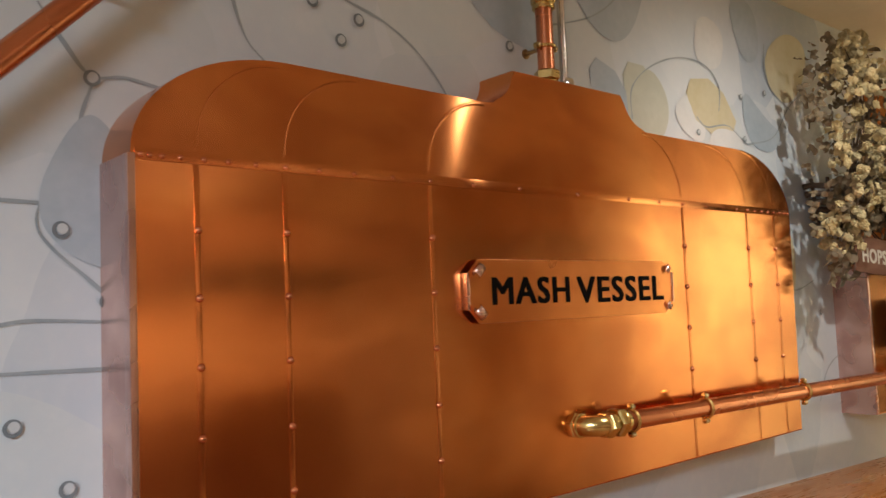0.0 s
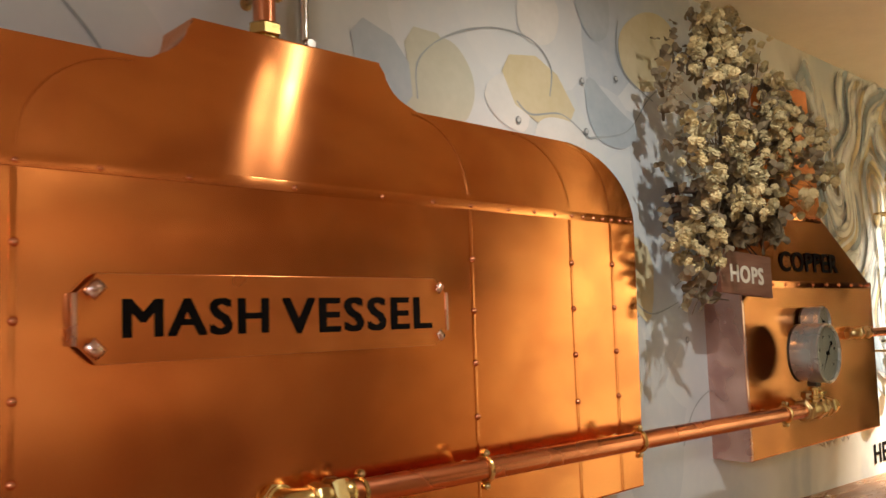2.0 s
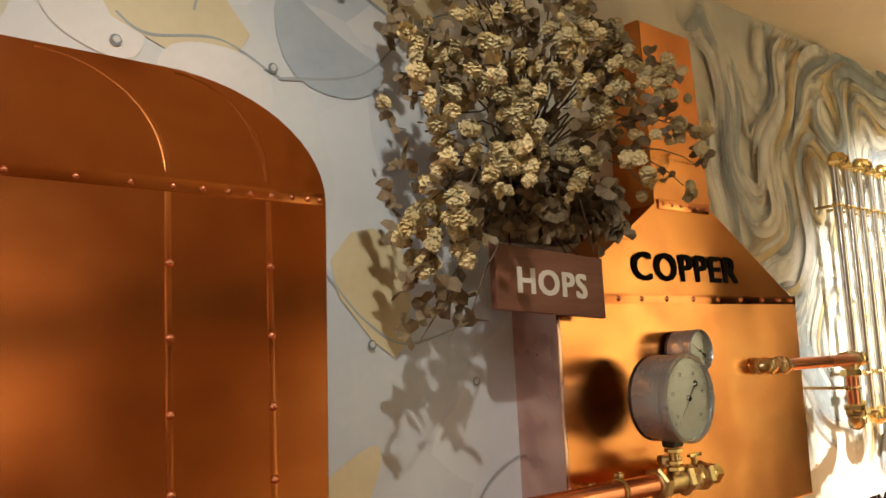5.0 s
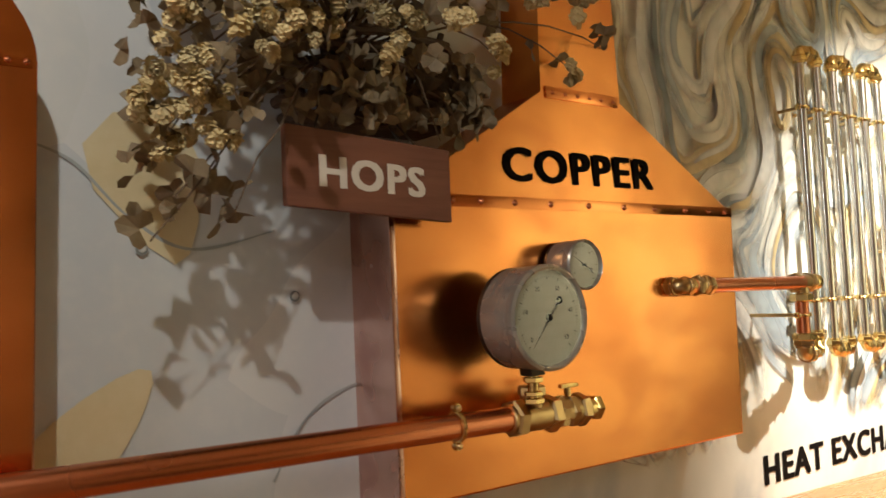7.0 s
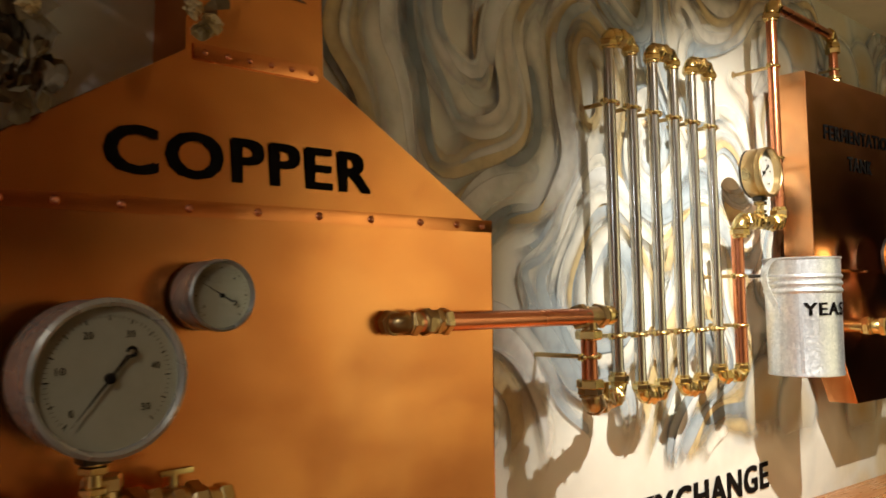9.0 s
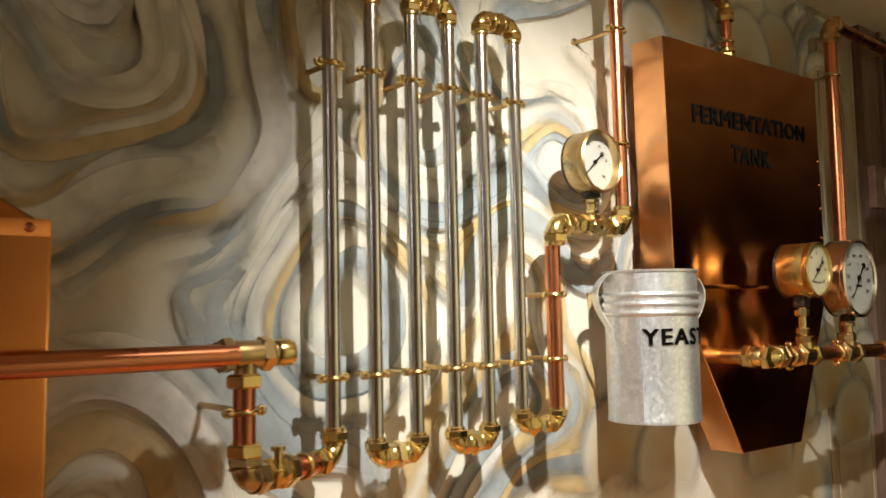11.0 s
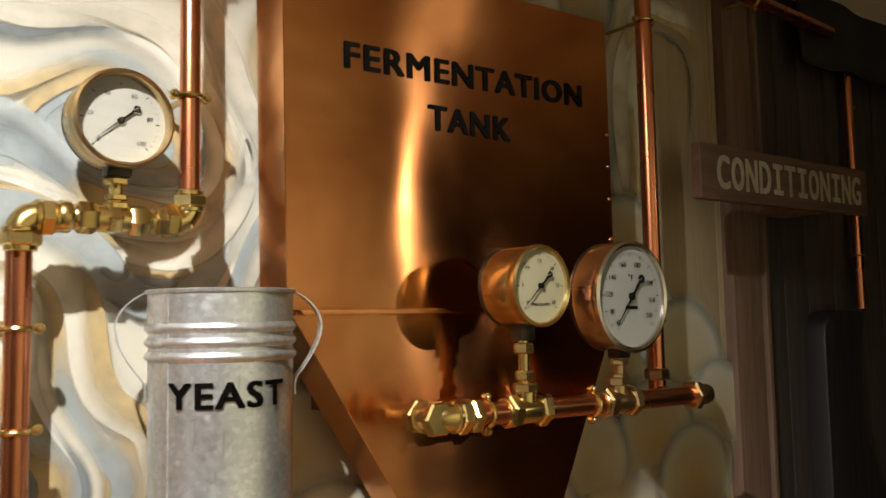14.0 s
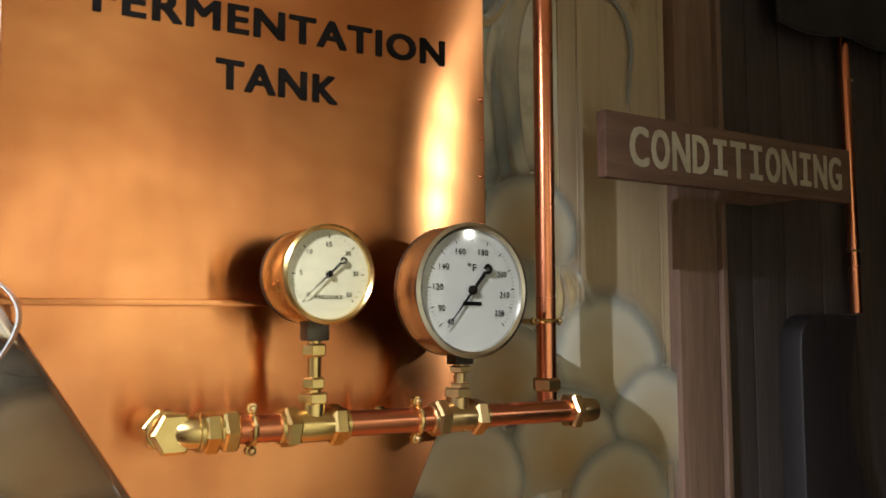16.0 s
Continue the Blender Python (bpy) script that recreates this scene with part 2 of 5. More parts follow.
BLACK_PAINT = matt_black()
WHITE_PAINT = paint("white_lettering", (0.52, 0.48, 0.43), (0.66, 0.62, 0.56), 0.5)
SIGN_BROWN = wood("brown_sign_board", (0.10, 0.034, 0.02), (0.19, 0.068, 0.036), 0.65)
SIGN_CREAM = paint("cream_lettering", (0.24, 0.21, 0.15), (0.42, 0.38, 0.29))
SIGN_DARK = wood("dark_sign_board", (0.06, 0.03, 0.02), (0.13, 0.072, 0.048), 0.65)
LEDGE_WOOD = wood("varnished_ledge_wood", (0.30, 0.10, 0.022), (0.52, 0.22, 0.055), 0.3)
PLANK_TAN = wood("painted_plank", (0.32, 0.25, 0.165), (0.44, 0.355, 0.24), 0.6, (9, 9, 0.7))
POST_BROWN = wood("brown_post", (0.085, 0.052, 0.038), (0.235, 0.15, 0.11), 0.6, (14, 14, 1))
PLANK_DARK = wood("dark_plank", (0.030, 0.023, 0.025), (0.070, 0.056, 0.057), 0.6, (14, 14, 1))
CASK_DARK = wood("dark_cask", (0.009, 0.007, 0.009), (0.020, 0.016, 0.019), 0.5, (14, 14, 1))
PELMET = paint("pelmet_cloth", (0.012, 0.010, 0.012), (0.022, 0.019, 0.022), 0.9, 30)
CEILING = paint("ceiling_plaster", (0.70, 0.62, 0.47), (0.79, 0.71, 0.55), 0.7, 6)


def white_brick():
    """Whitewashed brickwork of the far end of the room."""
    n = Nodes("whitewashed_brick", 0.7)
    v = n.coords()
    sep = n.tree.nodes.new("ShaderNodeSeparateXYZ")
    n.link(v, sep.inputs[0])
    com = n.tree.nodes.new("ShaderNodeCombineXYZ")
    n.link(n.math("ADD", sep.outputs["X"], sep.outputs["Y"]), com.inputs[0])
    n.link(sep.outputs["Z"], com.inputs[1])
    b = n.tree.nodes.new("ShaderNodeTexBrick")
    n.link(com.outputs[0], b.inputs["Vector"])
    b.inputs["Scale"].default_value = 1.0
    b.inputs["Brick Width"].default_value, b.inputs["Row Height"].default_value, b.inputs["Mortar Size"].default_value = 0.225, 0.075, 0.008
    b.inputs["Color1"].default_value, b.inputs["Color2"].default_value, b.inputs["Mortar"].default_value = (0.74, 0.71, 0.62, 1), (0.66, 0.63, 0.54, 1), (0.36, 0.33, 0.27, 1)
    n.set("Base Color", n.mix(n.span(n.noise(v, 9, 5).outputs["Fac"], 0.4, 0.7, 0, 0.2), b.outputs["Color"], (0.55, 0.50, 0.40)))
    return n.mat


WHITE_BRICK = white_brick()
ROOM_WALL = paint("room_plaster", (0.50, 0.33, 0.20), (0.60, 0.42, 0.27), 0.7, 4)
# brown stands in for the weaker light on this end of the passage wall
PIER_DIM = paint("pier_dim", (0.44, 0.31, 0.18), (0.56, 0.41, 0.26), 0.7, 4)
DADO = wood("dark_dado", (0.10, 0.045, 0.025), (0.19, 0.09, 0.048), 0.4)
FLOOR = wood("floorboards", (0.24, 0.155, 0.09), (0.38, 0.26, 0.155), 0.4)
DIAL_WHITE = paint("dial_white", (0.36, 0.35, 0.32), (0.41, 0.40, 0.37), 0.4, 20, 0.0)
DIAL_CREAM = paint("dial_cream", (0.40, 0.36, 0.24), (0.48, 0.44, 0.31), 0.4, 20, 0.0)
HOP_A = paint("hop_pale", (0.48, 0.365, 0.165), (0.70, 0.575, 0.31), 0.7, 40)
HOP_B = paint("hop_gold", (0.46, 0.34, 0.14), (0.66, 0.53, 0.27), 0.7, 40)
HOP_C = paint("hop_green", (0.36, 0.29, 0.14), (0.54, 0.45, 0.25), 0.7, 40)
LEAF = paint("dry_hop_leaf", (0.10, 0.070, 0.036), (0.23, 0.172, 0.095), 0.7, 20)
STEM = paint("dry_stem", (0.06, 0.04, 0.025), (0.14, 0.09, 0.05), 0.7, 30)
WICKER = wood("dark_wicker", (0.035, 0.022, 0.014), (0.10, 0.06, 0.035), 0.6)


def glass_material():
    n = Nodes("gauge_glass", 0.03)
    n.tree.nodes.remove(n.bsdf)
    t = n.tree.nodes.new("ShaderNodeBsdfTransparent")
    g = n.tree.nodes.new("ShaderNodeBsdfGlossy")
    g.inputs["Roughness"].default_value = 0.05
    f = n.tree.nodes.new("ShaderNodeFresnel")
    f.inputs["IOR"].default_value = 1.9
    m = n.tree.nodes.new("ShaderNodeMixShader")
    n.link(f.outputs[0], m.inputs[0])
    n.link(t.outputs[0], m.inputs[1])
    n.link(g.outputs[0], m.inputs[2])
    n.link(m.outputs[0], n.tree.nodes["Material Output"].inputs["Surface"])
    return n.mat


GLASS = glass_material()


def brush(name, dark, light, strength):
    """Thin paint from a soft brush: it thins out towards the stroke's sides."""
    n = Nodes(name, 0.62)
    a = n.noise(n.coords(), 9, 4).outputs["Fac"]
    n.set("Base Color", n.ramp(a, ((0.3, dark), (0.7, light))))
    uv = n.tree.nodes.new("ShaderNodeUVMap")
    sep = n.tree.nodes.new("ShaderNodeSeparateXYZ")
    n.link(uv.outputs[0], sep.inputs[0])
    body = n.math("MULTIPLY", n.span(sep.outputs["X"], 0.0, 0.75), n.span(sep.outputs["X"], 1.0, 0.93))
    ends = n.math("MULTIPLY", n.span(sep.outputs["Y"], 0.0, 0.25), n.span(sep.outputs["Y"], 1.0, 0.75))
    streak = n.span(n.noise(n.coords((1, 1, 1)), 30, 3).outputs["Fac"], 0.25, 0.6, 0.7, 1.0)
    n.set("Alpha", n.math("MULTIPLY", n.math("MULTIPLY", body, ends), n.math("MULTIPLY", streak, strength)))
    return n.mat


BRUSHES = (
    brush("brush_slate", (0.13, 0.16, 0.18), (0.25, 0.285, 0.305), 0.9),
    brush("brush_cream", (0.64, 0.615, 0.53), (0.77, 0.745, 0.66), 0.85),
    brush("brush_blue_grey", (0.30, 0.36, 0.40), (0.44, 0.49, 0.52), 0.8),
    brush("brush_ochre", (0.46, 0.34, 0.15), (0.60, 0.475, 0.26), 0.9),
    brush("brush_pale", (0.68, 0.69, 0.67), (0.80, 0.80, 0.77), 0.8),
)


def billow_paint(name, core, rim):
    """A painted puff: warm core, pale rim, and a slate shadow that fades out round it."""
    n = Nodes(name, 0.62)
    uv = n.tree.nodes.new("ShaderNodeUVMap")
    sep = n.tree.nodes.new("ShaderNodeSeparateXYZ")
    n.link(uv.outputs[0], sep.inputs[0])
    r = n.math("ADD", sep.outputs["X"], n.span(n.noise(n.coords(), 14, 3).outputs["Fac"], 0.3, 0.7, -0.05, 0.05))
    n.set("Base Color", n.ramp(r, ((0.0, core), (0.45, tuple(0.5 * (p + q) for p, q in zip(core, rim))), (0.68, rim), (0.82, (0.36, 0.38, 0.36)), (0.95, (0.25, 0.28, 0.28))), True))
    n.set("Alpha", n.math("MULTIPLY", n.span(sep.outputs["X"], 1.0, 0.70, 0.0, 0.85), n.span(sep.outputs["Y"], 0.05, 0.6)))
    return n.mat


BILLOWS = (billow_paint("billow_ochre", (0.44, 0.31, 0.13), (0.50, 0.47, 0.38)), billow_paint("billow_tan", (0.46, 0.38, 0.23), (0.56, 0.54, 0.46)))

# ---- mesh helpers ----
V = Vector


def thing(name, label, category, at=(0, 0, 0), group="", kind=""):
    e = new(name)
    e.empty_display_size = 0.05
    e.location = at
    return tagged(e, label, category, group, kind)


SPLIT = {"nut": "collar", "end_cap": "cap_collar", "fitting": "centre_nut", "valve": "centre_nut", "union": "union_collar", "stem": "stem_nut", "elbow": "elbow_piece", "tee": "branch"}


def islands(bm):
    """The separate pieces of a bmesh, each as a list of faces."""
    left, out_ = set(bm.faces), []
    while left:
        todo, piece = [left.pop()], []
        while todo:
            f = todo.pop()
            piece.append(f)
            for v in f.verts:
                for g in v.link_faces:
                    if g in left:
                        left.discard(g)
                        todo.append(g)
        out_.append(piece)
    return sorted(out_, key=len, reverse=True) if len(out_) > 1 else out_


def part(name, bm, material, parent=None, label="", smooth=True):
    if name in SPLIT and parent is not None:
        pieces = islands(bm)
        if len(pieces) > 1:
            first = None
            for piece in pieces:
                nb_, seen = bmesh.new(), {}
                for f in piece:
                    nb_.faces.new([seen.setdefault(v, None) or seen.update({v: nb_.verts.new(v.co)}) or seen[v] for v in f.verts])
                ob = mesh_part(name if first is None else SPLIT[name], nb_, material, parent, label if first is None else "", smooth)
                first = first or ob
            bm.free()
            return first
    return mesh_part(name, bm, material, parent, label, smooth)


def mesh_part(name, bm, material, parent=None, label="", smooth=True):
    me = bpy.data.meshes.new(name)
    bmesh.ops.recalc_face_normals(bm, faces=bm.faces[:])
    bm.to_mesh(me)
    bm.free()
    if smooth:
        me.polygons.foreach_set("use_smooth", [True] * len(me.polygons))
        me.set_sharp_from_angle(angle=radians(35))
    me.materials.append(material)
    if name in ("shell", "plate"):
        for f in me.polygons:
            f.use_smooth = f.area < 0.002
    ob = new(name, me)
    if parent is not None:
        ob.parent = parent
        ob.matrix_parent_inverse = Matrix.Translation(-parent.location) if parent.type == "EMPTY" else Matrix.Identity(4)
    if label:
        ob["label"] = label
    return ob


def shear(top, x0, k):
    """Turn the front of a flat vessel by the small slope k about x0, with all that is fixed to it."""
    for ob in top.children:
        if ob.name.startswith("rivet"):
            ob.location.y += k * (ob.location.x + top.location.x - x0)
        else:
            for v in ob.data.vertices:
                if v.co.y < 0.975:
                    v.co.y += k * (v.co.x - x0)


def structure(name, bm, material, label, category, smooth=False):
    return tagged(part(name, bm, material, None, "", smooth), label, category, "", "structure")


def box(bm, a, b, bevel=0.0):
    lo, hi = V([min(p, q) for p, q in zip(a, b)]), V([max(p, q) for p, q in zip(a, b)])
    made = bmesh.ops.create_cube(bm, size=1, matrix=Matrix.Translation((lo + hi) / 2) @ Matrix.Diagonal((*(hi - lo), 1)))
    if bevel:
        edges = list({e for v in made["verts"] for e in v.link_edges})
        bmesh.ops.bevel(bm, geom=edges, offset=bevel, segments=2, affect="EDGES", profile=0.6)
    return bm


def frame_of(p, axis):
    """A matrix that stands z along axis at p."""
    return Matrix.Translation(p) @ V(axis).normalized().to_track_quat("Z", "Y").to_matrix().to_4x4()


def lathe(bm, profile, m, seg=24):
    """Turn rows of (radius, height) about z, then place by m."""
    rings = []
    for r, h in profile:
        if r < 1e-6:
            rings.append([bm.verts.new(m @ V((0, 0, h)))])
        else:
            rings.append([bm.verts.new(m @ V((r * math.cos(2 * math.pi * k / seg), r * math.sin(2 * math.pi * k / seg), h))) for k in range(seg)])
    for a, b in zip(rings, rings[1:]):
        for k in range(seg):
            j = (k + 1) % seg
            if len(a) == 1 and len(b) == 1:
                continue
            if len(a) == 1:
                bm.faces.new((a[0], b[k], b[j]))
            elif len(b) == 1:
                bm.faces.new((a[k], a[j], b[0]))
            else:
                bm.faces.new((a[k], a[j], b[j], b[k]))
    return bm


def rod(bm, p, q, r, seg=20):
    p, q = V(p), V(q)
    h = (q - p).length
    return lathe(bm, ((0, 0), (r, 0), (r, h), (0, h)), frame_of(p, q - p), seg)


def nut(bm, p, axis, r, h, turn=0.0):
    """A chamfered hexagon nut, centred on p."""
    m = frame_of(p, axis) @ Matrix.Rotation(turn, 4, "Z")
    return lathe(bm, ((0, -h / 2), (r * 0.86, -h / 2), (r, -h * 0.34), (r, h * 0.34), (r * 0.86, h / 2), (0, h / 2)), m, 6)


def collar(bm, p, axis, r, h):
    m = frame_of(p, axis)
    return lathe(bm, ((0, -h / 2), (r * 0.93, -h / 2), (r, -h / 3), (r, h / 3), (r * 0.93, h / 2), (0, h / 2)), m, 20)


def torus(bm, p, axis, big, small, seg=28, ring=10, arc=2 * math.pi, start=0.0):
    m = frame_of(p, axis)
    closed = arc > 6.28
    n = seg if closed else seg + 1
    rows = []
    for k in range(n):
        a = start + arc * k / seg
        c = V((math.cos(a), math.sin(a), 0))
        rows.append([bm.verts.new(m @ (c * (big + small * math.cos(b)) + V((0, 0, small * math.sin(b))))) for b in (2 * math.pi * j / ring for j in range(ring))])
    for k in range(n if closed else n - 1):
        a, b = rows[k], rows[(k + 1) % n]
        for j in range(ring):
            i = (j + 1) % ring
            bm.faces.new((a[j], b[j], b[i], a[i]))
    if not closed:
        bm.faces.new(rows[0][::-1])
        bm.faces.new(rows[-1])
    return bm


def sweep(bm, points, r, ring=12, taper=None):
    """A round tube through points."""
    pts = [V(p) for p in points]
    rows = []
    side = None
    for k, p in enumerate(pts):
        d = (pts[min(k + 1, len(pts) - 1)] - pts[max(k - 1, 0)]).normalized()
        if side is None:
            side = d.orthogonal().normalized()
        side = (side - d * side.dot(d)).normalized()
        up = d.cross(side)
        rr = r if taper is None else r * (1 - (1 - taper) * k / (len(pts) - 1))
        rows.append([bm.verts.new(p + (side * math.cos(b) + up * math.sin(b)) * rr) for b in (2 * math.pi * j / ring for j in range(ring))])
    for a, b in zip(rows, rows[1:]):
        for j in range(ring):
            i = (j + 1) % ring
            bm.faces.new((a[j], a[i], b[i], b[j]))
    bm.faces.new(rows[0][::-1])
    bm.faces.new(rows[-1])
    return bm


def bent(corner, a, b, r, n=8):
    """Points of a quarter bend at corner, coming from a, going to b, with radius r."""
    c, u, w = V(corner), (V(a) - V(corner)).normalized(), (V(b) - V(corner)).normalized()
    o = c + (u + w) * r
    return [o - w * r * math.cos(t) - u * r * math.sin(t) for t in (math.pi / 2 * k / n for k in range(n + 1))]


def slab(outline, front, back, bevel=0.002):
    """A sheet-metal box: the outline in x and z, from y = front to y = back. front may be a function of x."""
    bm = bmesh.new()
    f = front if callable(front) else (lambda x: front)
    a = [bm.verts.new((x, f(x), z)) for x, z in outline]
    b = [bm.verts.new((x, back, z)) for x, z in outline]
    face = bm.faces.new(a)
    bm.faces.new(b[::-1])
    n = len(a)
    for k in range(n):
        bm.faces.new((a[k], b[k], b[(k + 1) % n], a[(k + 1) % n]))
    if bevel:
        bmesh.ops.bevel(bm, geom=face.edges[:], offset=bevel, segments=2, affect="EDGES", profile=0.5)
    return bm


def lettering(text, x0, x1, z0, z1, y, material, parent, name="lettering", bold=0.03, tilt=0.0, depth=0.0004, label="", weight=0.0):
    """Words of the built-in font that fill the given rectangle on a wall that faces -y."""
    cu = bpy.data.curves.new("words", "FONT")
    cu.body, cu.offset, cu.extrude, cu.resolution_u, cu.space_character = text, bold, 0.01, 3, 1.12 + 2.0 * bold
    tmp = bpy.data.objects.new("words", cu)
    scene.collection.objects.link(tmp)
    bpy.context.view_layer.update()
    me = bpy.data.meshes.new_from_object(tmp.evaluated_get(bpy.context.evaluated_depsgraph_get()))
    bpy.data.objects.remove(tmp)
    co = np.empty(len(me.vertices) * 3)
    me.vertices.foreach_get("co", co)
    co = co.reshape(-1, 3)
    lo, hi = co.min(0), co.max(0)
    out = np.empty_like(co)
    u, w = (co[:, 0] - lo[0]) / (hi[0] - lo[0]), (co[:, 1] - lo[1]) / (hi[1] - lo[1])
    out[:, 0] = x0 + u * (x1 - x0)
    out[:, 2] = z0 + w * (z1 - z0) + (u - 0.5) * (x1 - x0) * math.tan(radians(tilt))
    out[:, 1] = (y(out[:, 0]) if callable(y) else y) - depth * (co[:, 2] > 0)
    me.vertices.foreach_set("co", out.ravel())
    if weight:
        bm = bmesh.new()
        for k, (sx, sz) in enumerate(((-1, -0.5), (-1, 0.5), (1, -0.5), (1, 0.5), (0, 0))):
            old = len(bm.verts)
            bm.from_mesh(me)
            bm.verts.ensure_lookup_table()
            for v in bm.verts[old:]:
                v.co += V((sx * weight * (z1 - z0), -0.00004 * k, sz * weight * (z1 - z0)))
        bm.to_mesh(me)
        bm.free()
    me.materials.clear()
    me.materials.append(material)
    ob = new(name, me)
    ob.parent = parent
    if parent is not None:
        ob.matrix_parent_inverse = Matrix.Translation(-parent.location) if parent.type == "EMPTY" else Matrix.Identity(4)
    if label:
        ob["label"] = label
    return ob

# ---- the room ----
WALL = 1.04
bm = box(bmesh.new(), (-1.6, WALL, 0), (7.4, WALL + 0.2, CEIL))
structure("wall_north", bm, MURAL, "hand-painted mural wall with pale swirls and clouds", "wall")
structure("wall_south", box(bmesh.new(), (-1.6, -3.2, 0), (4.5, -3.0, CEIL)), ROOM_WALL, "plain plastered wall of the room", "wall")
structure("wall_south_end", box(bmesh.new(), (4.5, -3.2, 0), (7.4, -3.0, CEIL)), PLANK_DARK, "dark timber wall of the room", "wall")
# left end of the unseen wall, coloured darker to mirror dimly in the copper
structure("wall_pier_plain", box(bmesh.new(), (2.45, -0.70, 0), (3.46, -0.44, CEIL)), PIER_DIM, "dimmer end of the unseen passage wall, darkened by colour", "wall")
structure("wall_pier", box(bmesh.new(), (3.46, -0.70, 0), (5.18, -0.44, CEIL)), WHITE_BRICK, "whitewashed brick wall across the passage", "wall")
# dark boarding added out of view, to darken the lower part of the mash reflection
structure("wainscot", box(bmesh.new(), (-1.6, -3.0, 0), (4.5, -2.97, 1.15), 0.004), DADO, "unseen dark boarding along the far wall, added for its reflection", "panelling")
structure("pier_wainscot", box(bmesh.new(), (2.452, -0.44, 0), (3.24, -0.415, 0.97), 0.004), DADO, "unseen dark boarding low on the passage wall, added for its reflection", "panelling")
# unseen rail, added to mirror as a dark band in the mash copper
structure("wall_rail", box(bmesh.new(), (2.45, -0.44, 1.69), (3.50, -0.41, 1.83), 0.004), DADO, "unseen dark rail across the passage, added for its reflection", "rail")
# added out of view as a blocker, so the tank front mirrors dark
structure("wall_passage", box(bmesh.new(), (6.30, -0.95, 0), (7.4, -0.80, CEIL)), PLANK_DARK, "unseen dark partition added to keep the tank's reflection dark", "wall")
structure("wall_west", box(bmesh.new(), (-1.8, -3.2, 0), (-1.6, WALL + 0.2, CEIL)), ROOM_WALL, "plain plastered end wall", "wall")
structure("wall_east", box(bmesh.new(), (7.4, -1.6, 0), (7.6, WALL + 0.2, CEIL)), PLANK_DARK, "dark timber end wall", "wall")
structure("wall_east_white", box(bmesh.new(), (7.4, -3.2, 0), (7.6, -1.6, CEIL)), PLANK_DARK, "dark timber end wall", "wall")
structure("floor", box(bmesh.new(), (-1.8, -3.2, -0.1), (7.6, WALL + 0.2, 0)), FLOOR, "dark wooden floor", "floor")
structure("ceiling", box(bmesh.new(), (-1.8, -3.2, CEIL), (7.6, WALL + 0.2, CEIL + 0.1)), CEILING, "low beige plastered ceiling", "ceiling")

# second unseen rail, carries the mirrored dark band on to the left
structure("rail", box(bmesh.new(), (-1.6, -3.0, 1.70), (7.4, -2.95, 1.92), 0.004), CASK_DARK, "unseen dark rail along the far wall, added for its reflection", "rail")

# wooden ledge under the vessels, a little out of level
bm = box(bmesh.new(), (0.2, 0.74, -0.04), (4.9, WALL, 0), 0.006)
for v in bm.verts:
    v.co.z += 1.225 - 0.037 * (v.co.x - 2.0)
structure("ledge", bm, LEDGE_WOOD, "orange varnished wooden ledge along the wall", "ledge", True)
bm = box(bmesh.new(), (0.2, 0.76, 0), (4.9, WALL, 1.1))
structure("ledge_panel", bm, DADO, "dark timber panel under the ledge", "panelling")


def rivet(bm, p, r):
    lathe(bm, ((r * 1.25, 0), (r * 1.1, r * 0.25), (r * 0.9, r * 0.55), (r * 0.5, r * 0.85), (0, r * 0.95)), frame_of(p, (0, -1, 0)), 10)


def rivet_mesh(r):
    bm = bmesh.new()
    rivet(bm, (0, 0, 0), r)
    me = bpy.data.meshes.new("rivet")
    bm.to_mesh(me)
    bm.free()
    me.polygons.foreach_set("use_smooth", [True] * len(me.polygons))
    me.materials.append(COPPER_PIPE)
    return me


def rivets(me, places, parent):
    for x, y, z in places:
        ob = new("rivet", me)
        ob.parent = parent
        ob.location = V((x, y, z)) - parent.location


def ellipse(cx, cz, rx, rz, a0, a1, n):
    return [(cx + rx * math.cos(radians(a0 + (a1 - a0) * k / n)), cz + rz * math.sin(radians(a0 + (a1 - a0) * k / n))) for k in range(n + 1)]


# ---- mash vessel ----
MF = 0.965
mash = thing("mash_vessel", "large riveted copper mash vessel front with rounded shoulders", "vessel", (1.57, WALL, 1.335))
left, right, foot, seam_z = 0.928, 2.206, 1.335, 1.747
outline = [(left, foot), (right - 0.008, foot)]
outline += ellipse(right - 0.168, seam_z, 0.168, 0.111, 0, 90, 14)
outline += [(1.756, 1.858)] + ellipse(1.756, 1.911, 0.056, 0.053, 268, 182, 8) + [(1.699, 1.912)]
outline += [(1.459, 1.912)] + ellipse(1.400, 1.911, 0.057, 0.052, -2, -88, 8) + [(1.385, 1.859)]
outline += ellipse(left + 0.172, seam_z, 0.172, 0.114, 90, 180, 14)


def lean(z, base, rate):
    """How far a shoulder has leaned back at the height z."""
    return max(0.0, z - base) * rate


def split_slab(outline, base, front, back, rate):
    """A slab whose front leans back above base; the front is two planes with a sharp fold."""
    bm = slab(outline, front, back, 0.003)
    bmesh.ops.bisect_plane(bm, geom=bm.verts[:] + bm.edges[:] + bm.faces[:], plane_co=(0, 0, base), plane_no=(0, 0, 1))
    for v in bm.verts:
        if v.co.y < (front + back) / 2:
            v.co.y += lean(v.co.z, base, rate)
    return bm


MLEAN, KLEAN = 0.06, 0.05
def two_sheets(ob, z, sheet):
    """The flat panels below z are rolled sheet, those above are brushed upright."""
    ob.data.materials.append(sheet)
    for f in ob.data.polygons:
        f.material_index = 1 if f.center.z < z else 0


